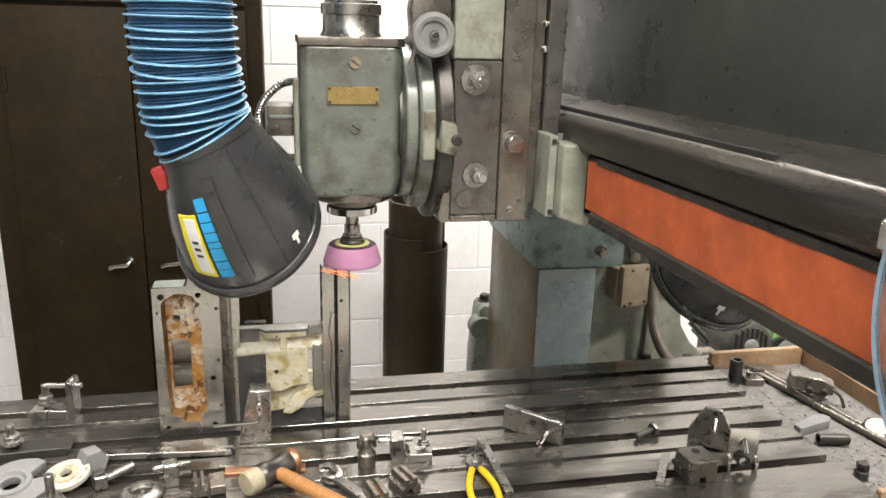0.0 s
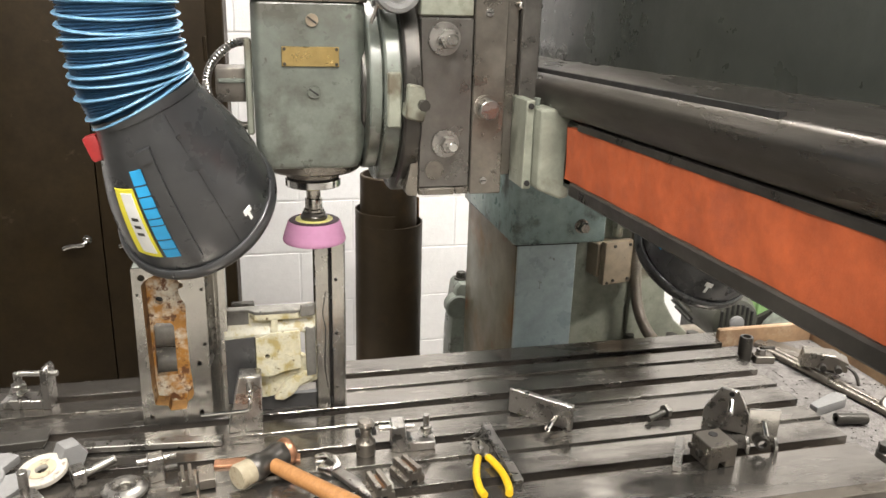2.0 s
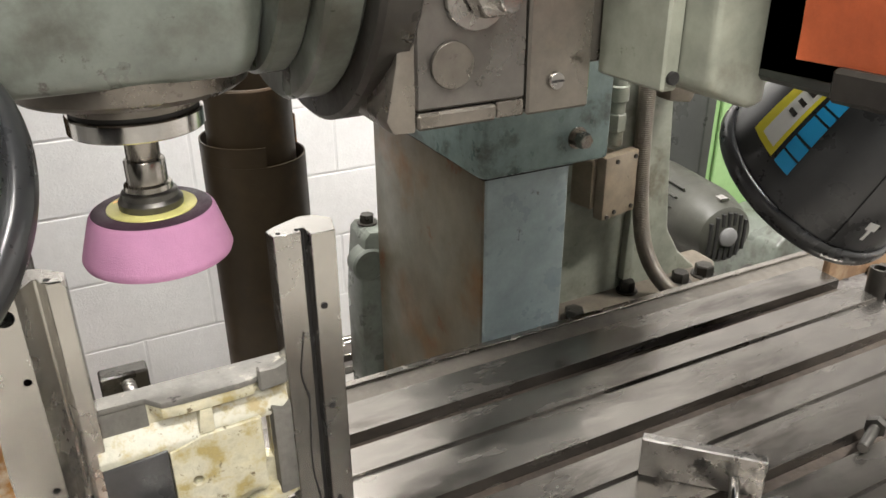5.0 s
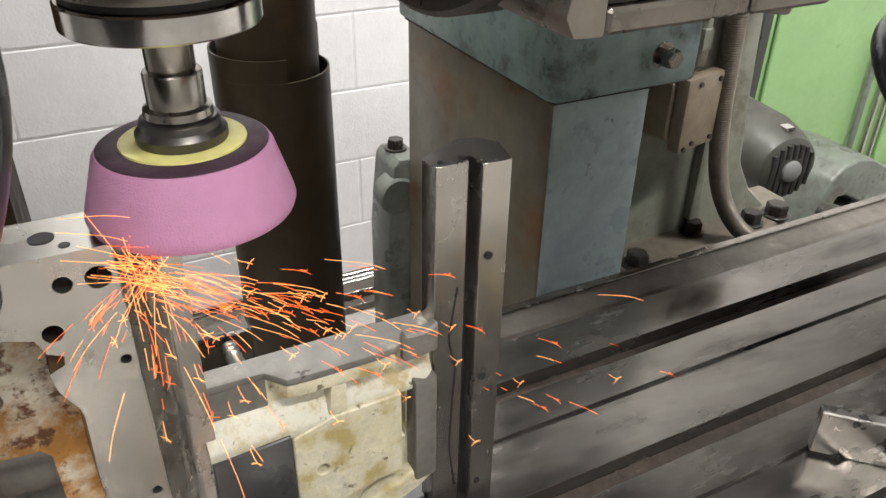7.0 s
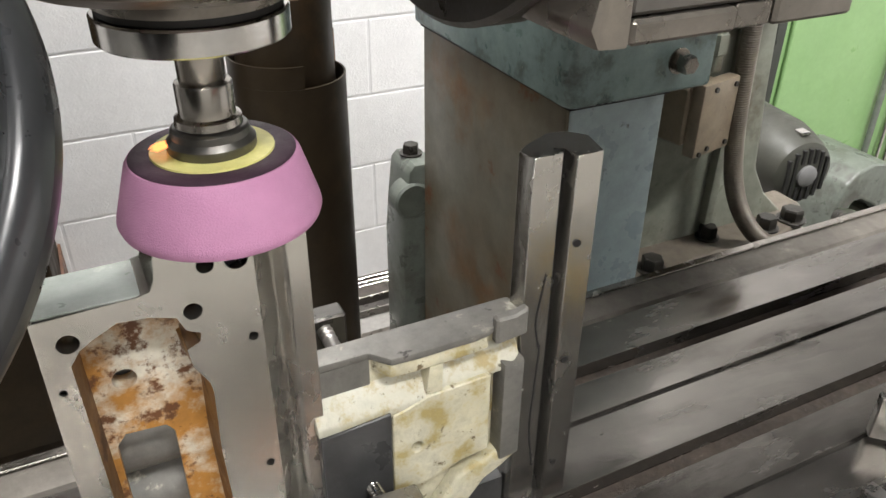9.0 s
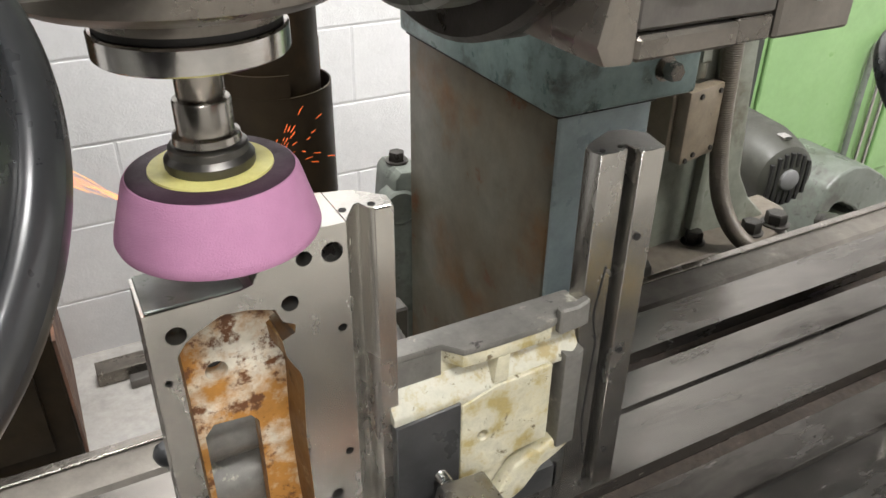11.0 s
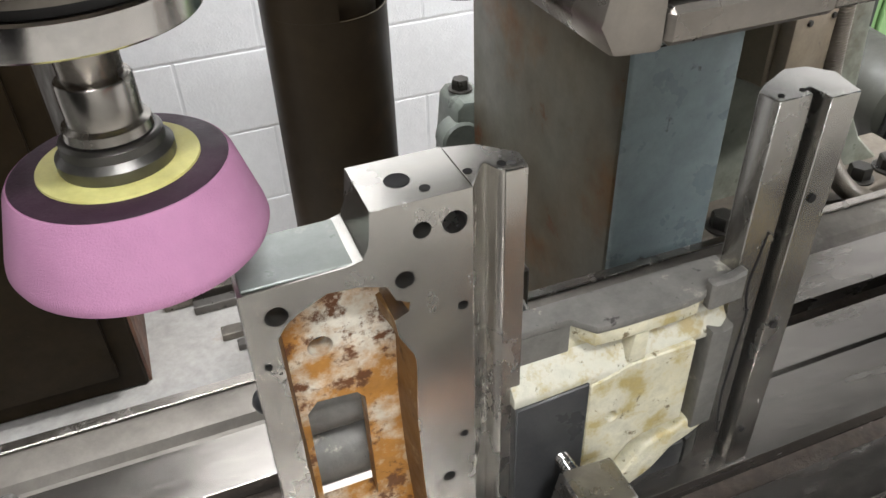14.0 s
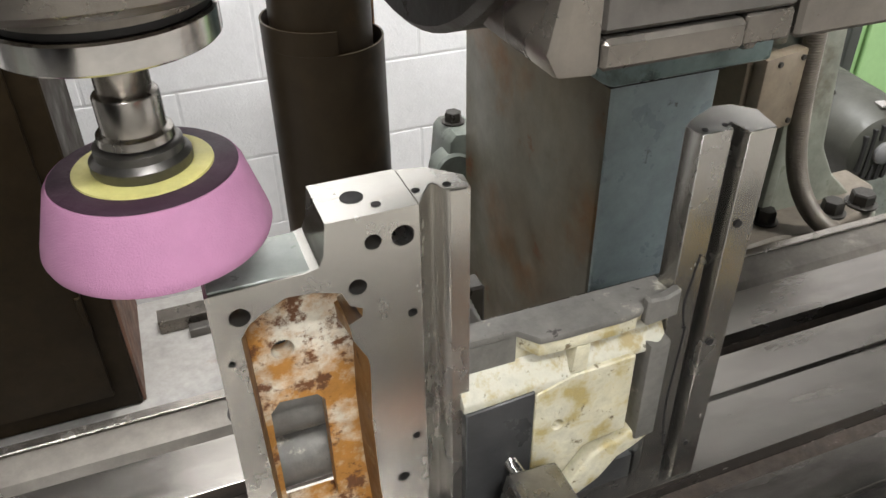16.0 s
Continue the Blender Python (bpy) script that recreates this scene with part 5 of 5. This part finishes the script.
def front_tools():
    w = ride(thing("adjustable_wrench", "steel adjustable wrench lying on the table", "wrench", m=at(-0.062, -0.212, 0.0, -58)))
    part("jaw", prism([(-0.038, -0.005), (-0.034, 0.018), (-0.012, 0.024), (0.012, 0.016), (0.022, 0.008), (0.022, -0.012), (-0.004, -0.022), (-0.010, -0.012), (-0.004, 0.004), (-0.020, 0.008), (-0.030, -0.008)], 0.001, 0.013, "xy", 0.0018, 2), "chrome", w)
    part("handle", prism([(0.0225, -0.011), (0.13, -0.013), (0.14, 0.0), (0.13, 0.013), (0.0225, 0.008)], 0.003, 0.012, "xy", 0.002, 2), "steel", w)
    part("worm", rod(0.0055, 0.014, (-0.006, 0.0, 0.013), "x", 12), "dark_iron", w)
    j = ride(thing("jack_spool", "pale painted spool jack with black lugs", "screw jack", m=at(0.008, -0.172, 0, 5)))
    part("spool", lathe([(0, 0), (0.017, 0), (0.018, 0.024), (0.012, 0.030), (0.009, 0.040), (0.010, 0.050), (0.013, 0.055), (0.0, 0.056)], 28), "slide_steel", j)
    part("lug", box(-0.019, -0.011, -0.006, 0.006, 0.036, 0.048, 0.001), "hole", j)
    part("lug", box(0.011, 0.019, -0.006, 0.006, 0.036, 0.048, 0.001), "hole", j)
    part("top", lathe([(0, 0.0), (0.014, 0.0), (0.016, 0.005), (0.012, 0.011), (0, 0.012)], 20, (0, 0, 0.055)), "slide_steel", j)
    b = ride(thing("step_block", "steel L-shaped clamp block with stud and nut", "clamp", m=at(0.092, -0.165, 0, -3)))
    part("body", prism([(-0.036, 0), (0.045, 0), (0.045, 0.018), (0.002, 0.018), (-0.008, 0.024), (-0.011, 0.052), (-0.036, 0.052)], -0.02, 0.02, "xz", 0.0015), "steel", b)
    part("push_screw", sweep([(-0.060, 0, 0.042), (0.006, 0, 0.042)], 0.0052, 14, smooth_steps=24, rib=0.0006), "chrome", b)
    stud_nut(b, 0.030, 0.002, 0.0185, 0.044, 0.0055)
    for x, y, rz, lab in ((0.068, -0.262, 22, "steel T-nut block with a cut slot"), (0.012, -0.298, 14, "steel slotted T-nut block")):
        t = ride(thing("tee_nut_block", lab, "block", "loose T-nut blocks", m=at(x, y, 0, rz)))
        part("base", prism([(-0.020, 0), (-0.006, 0), (-0.006, 0.008), (0.006, 0.008), (0.006, 0), (0.020, 0), (0.020, 0.013), (0.013, 0.015), (0.013, 0.030), (0.004, 0.030), (0.004, 0.022), (-0.004, 0.022), (-0.004, 0.030), (-0.013, 0.030), (-0.013, 0.015), (-0.020, 0.013)], -0.026, 0.026, "xz", 0.0008), "slide_steel", t)
        part("slot_mark", box(-0.0035, 0.0035, -0.020, 0.020, 0.0222, 0.0228), "dark_rust", t)
    p = ride(thing("pliers", "pliers with yellow vinyl grips", "pliers", m=at(0.214, -0.205, 0.004, -4)))
    part("jaws", prism([(-0.012, -0.030), (-0.016, -0.012), (-0.011, 0.010), (-0.003, 0.016), (-0.001, 0.0), (0.001, 0.0), (0.005, 0.015), (0.013, 0.008), (0.017, -0.012), (0.011, -0.030)], 0.0, 0.010, "xy", 0.002, 2), "slide_steel", p)
    part("pivot", rod(0.0058, 0.004, (0, -0.016, 0.0095)), "steel", p)
    for s in (-1, 1):
        part("handle_root", sweep([(0.006 * s, -0.026, 0.005), (0.009 * s, -0.040, 0.006)], 0.0045, 8), "steel", p)
        part("grip", sweep([(0.009 * s, -0.038, 0.006), (0.016 * s, -0.060, 0.007), (0.024 * s, -0.095, 0.007), (0.025 * s, -0.130, 0.006), (0.021 * s, -0.150, 0.006)], 0.0068, 12), "yellow_grip", p, "yellow vinyl grip")
    r = ride(thing("wire_scrap", "tangle of dark wire scraps", "wire", kind="stuff", m=at(0.222, -0.175, 0.002)))
    rng = random.Random(4)
    bm = None
    for k in range(7):
        pts = [(rng.uniform(-0.03, 0.03), rng.uniform(-0.02, 0.025), rng.uniform(0, 0.012)) for _ in range(4)]
        bm = sweep(pts, 0.0011, 5, bm)
    part("wires", bm, "hub", r)
    f = ride(thing("flat_bar", "square edged flat steel bar", "bar", m=at(0.2525, -0.222, 0, 91)))
    part("bar", box(-0.098, 0.098, -0.0085, 0.0085, 0, 0.009, 0.0012), "steel", f)
    u = ride(thing("stop_plate", "rectangular steel stop plate standing on edge", "plate", m=at(0.366, -0.120, 0, -45)))
    part("plate", box(-0.068, 0.068, -0.007, 0.007, 0, 0.052, 0.0015), "steel", u)
    part("pin", rod(0.0062, 0.040, (0.036, -0.046, 0.022), "y", 16, m=Matrix.Translation((0.036, -0.007, 0.020)) @ Matrix.Rotation(radians(100), 4, "X")), "chrome", u, "hollow steel pin")
    part("pin_bore", rod(0.0035, 0.0015, (0, 0, 0), m=Matrix.Translation((0.036, -0.0466, 0.013)) @ Matrix.Rotation(radians(100), 4, "X")), "hole", u)
    part("screw_end", rod(0.004, 0.01, (0.060, 0.0065, 0.032), "y", 10), "steel", u)
    h = ride(thing("hex_bolt", "dark hexagon head bolt lying on the table", "bolt", m=at(0.618, -0.158, 0.0125, 200)))
    part("bolt_head", hexagon(0.0135, 0.012, (0, 0, 0), "-x"), "hub", h)
    part("shank", sweep([(0.0, 0, 0), (0.045, 0.0, -0.004)], 0.0062, 12, smooth_steps=20, rib=0.0006), "hub", h)


def right_clutter():
    s = ride(thing("parallel_strip", "narrow steel parallel strip", "bar", m=at(0.576, -0.292, 0, 57)))
    part("strip", box(-0.055, 0.055, -0.008, 0.008, 0, 0.010, 0.001), "steel", s)
    v = ride(thing("drilled_block", "drilled dark steel set-up block", "block", m=at(0.631, -0.316, 0, 4)))
    part("block", prism([(-0.029, 0), (-0.007, 0), (-0.007, 0.012), (0.007, 0.012), (0.007, 0), (0.029, 0), (0.029, 0.046), (-0.029, 0.046)], -0.029, 0.029, "xz", 0.0015), "slide_steel", v)
    part("bore", rod(0.0085, 0.0012, (0.004, 0.012, 0.0456), seg=24), "hole", v)
    part("side_screw", rod(0.006, 0.010, (-0.038, -0.004, 0.022), "x", 16), "dark_iron", v)
    part("side_screw", rod(0.006, 0.010, (-0.038, 0.020, 0.024), "x", 16), "dark_iron", v)
    a = ride(thing("angle_plate", "five-sided steel angle plate with a pin", "angle plate", m=at(0.717, -0.222, 0, -38)))
    part("face", prism([(-0.044, 0.0), (-0.044, 0.036), (-0.017, 0.088), (0.017, 0.088), (0.044, 0.036), (0.044, 0.0)], -0.005, 0.005, "xz", 0.001), "steel", a)
    part("base", box(-0.044, 0.044, 0.0055, 0.050, 0.0, 0.010, 0.001), "steel", a)
    part("pin", rod(0.006, 0.030, m=Matrix.Translation((0.006, -0.004, 0.066)) @ Matrix.Rotation(radians(125), 4, "X")), "chrome", a)
    part("bore", rod(0.005, 0.0012, (0.004, -0.0052, 0.080), "-y", 18), "hole", a)
    c = ride(thing("channel_bracket", "bright zinc plated channel bracket with a pin", "bracket", m=at(0.735, -0.308, 0, -15)))
    part("back", prism([(-0.029, 0.016), (-0.012, 0.016), (-0.008, 0.028), (0.008, 0.028), (0.012, 0.016), (0.029, 0.016), (0.029, 0.088), (-0.029, 0.088)], 0.0, 0.004, "xz", 0.0008), "chrome", c)
    for k in (-1, 1):
        part("cheek", prism([(0.004, 0), (-0.014, 0), (-0.014, 0.018), (-0.007, 0.026), (0.004, 0.034)], 0.0265 * k - 0.003, 0.0265 * k + 0.003, "yz", 0.0006), "chrome", c)
    part("collar", lathe([(0.008, 0), (0.013, 0), (0.013, 0.012), (0.008, 0.012), (0.008, 0)], 24, (0, 0.0, 0.022), "-y"), "dark_iron", c)
    part("pin", rod(0.005, 0.028, m=Matrix.Translation((0.0, 0.0, 0.062)) @ Matrix.Rotation(radians(130), 4, "X")), "chrome", c)
    t = ride(thing("socket", "dark hexagonal tube socket standing upright", "socket", m=at(0.977, 0.100, -0.026)))
    part("tube", lathe([(0.0105, 0.062), (0.0155, 0.062), (0.0165, 0.058), (0.0165, 0.0), (0.0, 0.0), (0.0, 0.02), (0.0105, 0.022), (0.0105, 0.062)], 12), "dark_iron", t)
    n = ride(thing("tee_nut", "steel T-nut with a short screw", "nut", m=at(1.012, 0.085, -0.026, -10)))
    part("body", box(-0.018, 0.03, -0.016, 0.016, 0, 0.018, 0.0015), "slide_steel", n)
    part("ring", lathe([(0.006, 0), (0.012, 0.001), (0.012, 0.016), (0.006, 0.017)], 16, (0.0, 0, 0.018)), "steel", n)
    part("screw", rod(0.004, 0.03, (0.002, 0.0, 0.036), "x", 10), "dark_iron", n)
    for x0, y0, x1, y1, r, z in ((1.055, 0.118, 1.155, -0.36, 0.0085, -0.017), (1.075, 0.13, 1.175, -0.36, 0.0075, -0.018)):
        b = ride(thing("round_bar", "long round steel bar lying in the tray", "bar", "bars in the tray"))
        part("bar", sweep([(x0, y0, z), (x1, y1, z)], r, 14, smooth_steps=2), "slide_steel", b)
    k = ride(thing("flat_bar", "flat steel bars stacked in the tray", "bar", m=at(1.11, 0.085, -0.026, -60)))
    part("bar", box(-0.10, 0.10, -0.014, 0.014, 0, 0.012, 0.001), "slide_steel", k)
    part("bar", box(-0.085, 0.09, 0.018, 0.040, 0, 0.010, 0.001), "slide_steel", k)
    vb = ride(thing("vee_clamp", "grey steel V-clamp lying in the tray", "clamp", m=at(1.108, -0.012, 0.0, -32)))
    part("block", prism([(-0.052, 0), (-0.018, 0), (-0.012, 0.010), (0.0, 0.010), (0.006, 0), (0.05, 0), (0.052, 0.024), (0.020, 0.038), (-0.046, 0.036)], -0.022, 0.022, "xz", 0.002), "slide_steel", vb)
    for dx in (-0.006, 0.026):
        part("screw", rod(0.0075, 0.016, (dx, -0.037, 0.016), "-y", 12), "dark_iron", vb)
    part("handle", sweep([(0.045, -0.02, 0.018), (0.065, -0.03, 0.006), (0.075, -0.04, -0.018)], 0.004, 8), "dark_iron", vb)
    r = ride(thing("grey_whetstone", "grey worn whetstone in the tray", "whetstone", m=at(1.015, -0.150, -0.026, 18)))
    part("stone", prism([(-0.055, -0.012), (0.04, -0.018), (0.058, -0.006), (0.052, 0.014), (0.03, 0.018), (-0.05, 0.010)], 0, 0.022, "xy", 0.004, 2), "grey_stone", r)
    sk = ride(thing("tube_end", "short dark steel tube in the tray", "tube", m=at(1.02, -0.218, -0.012, -10)))
    part("tube", lathe([(0.007, -0.035), (0.012, -0.035), (0.012, 0.030), (0.008, 0.034), (0, 0.034), (0, -0.01), (0.007, -0.012), (0.007, -0.035)], 20, axis="x"), "dark_iron", sk)
    d = ride(thing("round_tin", "pale round disc in a dark rim", "disc", m=at(1.155, -0.195, -0.026, 0, 12, -10)))
    part("rim", lathe([(0, 0), (0.036, 0.0), (0.038, 0.012), (0.034, 0.022), (0.031, 0.020), (0, 0.018)], 32), "dark_iron", d)
    part("face", lathe([(0, 0.0215), (0.010, 0.022), (0.011, 0.0205), (0.030, 0.0215), (0.0305, 0.019), (0, 0.019)], 32), "pale_stone", d)
    hb = ride(thing("hex_bolt", "dark hexagon bolt standing in the tray", "bolt", m=at(0.985, -0.345, -0.026)))
    part("bolt_head", hexagon(0.013, 0.014, (0, 0, 0.022)), "dark_iron", hb)
    part("collar", rod(0.0145, 0.020, (0, 0, 0.0)), "hub", hb)
    sw = ride(thing("loose_swarf", "curled steel swarf scattered in the tray", "swarf", kind="stuff"))
    rng = random.Random(9)
    bm = bmesh.new()
    for i in range(420):
        x, y = rng.uniform(0.945, 1.22), rng.uniform(-0.41, 0.17)
        a, l, w = rng.uniform(0, 6.28), rng.uniform(0.004, 0.014), rng.uniform(0.0006, 0.002)
        dx, dy = math.cos(a) * l, math.sin(a) * l
        z = -0.0255
        v = [bm.verts.new(p) for p in ((x, y, z), (x + dx, y + dy, z), (x + dx * 0.8 - dy * 0.2, y + dy * 0.8 + dx * 0.2, z + w), (x + dx * 0.2, y + dy * 0.2, z + w * 2.2))]
        bm.faces.new((v[0], v[1], v[2])), bm.faces.new((v[0], v[2], v[3])), bm.faces.new((v[0], v[1], v[3])), bm.faces.new((v[1], v[2], v[3]))
    part("chips", bm, "swarf", sw)


def floor_bars():
    rng = random.Random(2)
    for x0, x1, y, w, h, mt in ((0.02, 1.3, 1.455, 0.014, 0.014, "steel_dull"), (0.03, 1.3, 1.435, 0.012, 0.012, "steel_dull"), (0.04, 1.3, 1.417, 0.012, 0.012, "steel_dull"), (-0.12, 1.3, 1.345, 0.055, 0.04, "slide_steel"), (-0.05, 1.3, 1.29, 0.03, 0.025, "slide_face"), (0.0, 1.3, 1.17, 0.035, 0.02, "slide_steel"), (0.03, 0.19, 1.118, 0.025, 0.018, "slide_face")):
        b = thing("steel_bar", "long grey steel bar lying on the floor by the wall", "bar", "bars on the floor")
        part("bar", box(x0, x1, y - w / 2, y + w / 2, FLOOR_Z + 0.001, FLOOR_Z + 0.001 + h, 0.002), mt, b)


# ---- sparks ----
SPARKS = []
SPARK_HALF = (0.003, 0.006, 0.011, 0.018, 0.007, 0.0045)


def sparks():
    root = thing("spark_shower", "orange glowing sparks thrown from the grinding wheel", "sparks")
    rng = random.Random(11)
    meshes = []
    for k in range(6):
        l = (0.006, 0.012, 0.022, 0.036, 0.014, 0.009)[k]
        bend = (0.0, 0.0005, 0.001, 0.003, 0.001, -0.001)[k]
        bm = sweep([(-l, 0, -bend), (-l * 0.4, 0, 0), (0, 0, -bend * 0.3)], 0.00014, 5, smooth_steps=3)
        if k >= 4:
            for j in range(5):
                a, b = rng.uniform(0, 6.28), rng.uniform(-1.2, 1.2)
                q = 0.0035
                bm = sweep([(0, 0, 0), (q * math.cos(a) * math.cos(b), q * math.sin(a) * math.cos(b), q * math.sin(b))], 0.00014, 4, bm, smooth_steps=1)
        me = bpy.data.meshes.new("spark")
        bm.to_mesh(me)
        bm.free()
        me.materials.append(M["spark_hot" if k in (1, 3, 5) else "spark"])
        meshes.append(me)
    for i in range(300):
        ob = new("spark", meshes[i % 6])
        ob.parent = root
        SPARKS.append(ob)


def spark_path(origin, way, speed, fall, u):
    """Where a spark is, and which way it heads, at the part u of its flight."""
    p = Vector(origin) + Vector(way) * speed * u + Vector((0, 0, -fall * u * u))
    d = (Vector(way) * speed + Vector((0, 0, -2 * fall * u))).normalized()
    m = d.to_track_quat("X", "Z").to_matrix().to_4x4()
    m.translation = p
    return m


def spark_rows(i, rng):
    """Rest inside the cup, then fly again and again while the wheel cuts."""
    home = Vector((0.0, 0.021, 0.4035))
    rows = []
    bursts = []
    if i % 7 == 0:
        a = rng.uniform(-0.5, 0.5)
        bursts.append((0.0, 0.12, (rng.uniform(-0.06, -0.02), -0.012, 0.345), (math.cos(a), -0.25 + 0.2 * math.sin(a), -0.15), 0.06))
    if i % 11 == 0:
        bursts.append((2.6, 3.3, (0.052, 0.045, 0.362), (0.7, 0.5, rng.uniform(-0.2, 0.5)), 0.05))
    kind = rng.random()
    if kind < 0.62:
        way, sp = (0.95, rng.uniform(-0.42, 0.0), rng.uniform(-0.60, -0.12)), rng.choice((0.07, 0.11, 0.16, 0.20, 0.24, 0.36)) * rng.uniform(0.8, 1.2)
    elif kind < 0.84:
        way, sp = (rng.uniform(-0.1, 0.6), rng.uniform(-0.6, -0.2), rng.uniform(-0.75, -0.25)), rng.uniform(0.05, 0.15)
    else:
        way, sp = (rng.uniform(-1.0, -0.4), rng.uniform(-0.5, -0.15), rng.uniform(-0.55, -0.15)), rng.uniform(0.03, 0.09)
    if i % 10 == 0:
        far = rng.choice(((0.005, -0.02, 0.285), (0.055, -0.03, 0.268)))
        bursts.append((5.80, 6.28, far, (rng.uniform(-0.8, 0.9), rng.uniform(-0.6, 0.1), rng.uniform(-0.6, 0.5)), rng.uniform(0.012, 0.03)))
    if i % 5 == 0:
        bursts.append((6.36, 6.68, (-0.050, -0.024, 0.3495), (rng.uniform(0.05, 0.9), rng.uniform(-0.5, -0.2), rng.uniform(-0.8, -0.3)), rng.uniform(0.04, 0.15)))
    first = 6.72 + rng.uniform(0.0, 0.15)
    last = 8.55 if i % 3 != 1 else rng.uniform(7.4, 7.9)
    mid = min(last, 7.70) if kind < 0.62 else rng.uniform(7.05, 7.40)
    bursts.append((first, mid, (rng.uniform(-0.046, -0.026), rng.uniform(-0.034, -0.024), 0.3495), way, sp))
    if i % 3 != 1:
        jet = (0.95, rng.uniform(-0.34, -0.14), rng.uniform(-0.56, -0.26))
        bursts.append((7.74, 8.56, (rng.uniform(-0.012, 0.014), rng.uniform(-0.042, -0.030), rng.uniform(0.341, 0.349)), jet, rng.choice((0.06, 0.10, 0.15, 0.21, 0.30)) * rng.uniform(0.8, 1.2)))
    if i % 3 == 0:
        if i % 6 == 0:
            bursts.append((10.2, 12.45, (0.045, 0.062, 0.362), (rng.uniform(0.2, 0.9), rng.uniform(0.2, 0.9), rng.uniform(0.1, 0.8)), rng.uniform(0.03, 0.07)))
        else:
            bursts.append((10.2, 12.7, (-0.045, 0.065, 0.362), (-0.8, rng.uniform(0.6, 1.0), rng.uniform(0.2, 0.5)), rng.uniform(0.06, 0.20)))
    frames = {}

    def put(t, m):
        frames.setdefault(round(t * FPS), m)
    t_free = -1.0
    for t0, t1, origin, way, sp in bursts:
        w = Vector(way).normalized()
        fall = rng.uniform(0.01, 0.06) * (sp / 0.15) if t0 < 9 else rng.uniform(0.0, 0.02)
        flat = Vector((w.x, w.y, 0)).normalized()
        rest = flat.to_track_quat("X", "Z").to_matrix().to_4x4()
        rest.translation = home + flat * SPARK_HALF[i % 6]
        if t0 > 0.05:
            put(max(t_free, t0 - 0.07), rest)
        period = rng.uniform(0.28, 0.40)
        t = t0 if t0 <= 0.05 else t0 + rng.uniform(0, 0.2)
        shift = rng.random() * 0.8 if t0 <= 0.05 else 0.0
        while t < t1 - (0 if t0 <= 0.05 else 0.12):
            put(t, spark_path(origin, w, sp, fall, shift))
            put(t + period * 0.45, spark_path(origin, w, sp, fall, shift + (1 - shift) * 0.6))
            put(t + period * 0.9, spark_path(origin, w, sp, fall, 1.0))
            t += period
            shift = 0.0
        put(t + 0.04, rest)
        t_free = t + 0.08
    if 0 not in frames:
        frames[0] = frames[min(frames)].copy()
    end = round(16.0 * FPS)
    if end not in frames:
        frames[end] = frames[max(frames)].copy()
    return [(f / FPS, m) for f, m in sorted(frames.items()) if f <= end]


room()
ceiling_lights()
cabinet()
machine_bed()
column()
gear_frame()
motor()
belt_guard()
green_cabinet()
dark_tube()
cross_rail()
slide()
head()
grinding_wheel()
hoods()
table()
casting()
front_clamp()
left_clutter()
hammer()
front_tools()
right_clutter()
floor_bars()
sparks()
wall_blocks()


# ---- what moves ----
TABLE_ROWS = [(0, 0.0), (0.5, 0.0152), (1, 0.0307), (1.5, 0.0463), (2, 0.0619), (2.5, 0.0767), (3, 0.092), (5.5, 0.1718), (6, 0.187), (6.5, 0.2018), (7, 0.2171), (7.5, 0.2318), (8, 0.2466), (8.5, 0.2616), (9, 0.277), (11.5, 0.3527), (12, 0.368), (12.5, 0.3833), (13, 0.3982), (13.5, 0.4133), (14, 0.4268), (14.4, 0.4396), (14.6, 0.4416), (14.8, 0.4406), (15, 0.4377), (15.5, 0.4219), (16, 0.4063)]


def motions():
    bpy.context.view_layer.update()
    for ob in RIDERS:
        base = ob.matrix_basis.copy()
        walk(ob, [(t, Matrix.Translation((s, 0, 0)) @ base) for t, s in TABLE_ROWS])
    walk(WHEEL, [(0.1 * k, pose(0.0, 0.021, 0, 0, 0, -80.0 * k)) for k in range(161)])
    rng = random.Random(5)
    for i, ob in enumerate(SPARKS):
        walk(ob, spark_rows(i, rng))


motions()
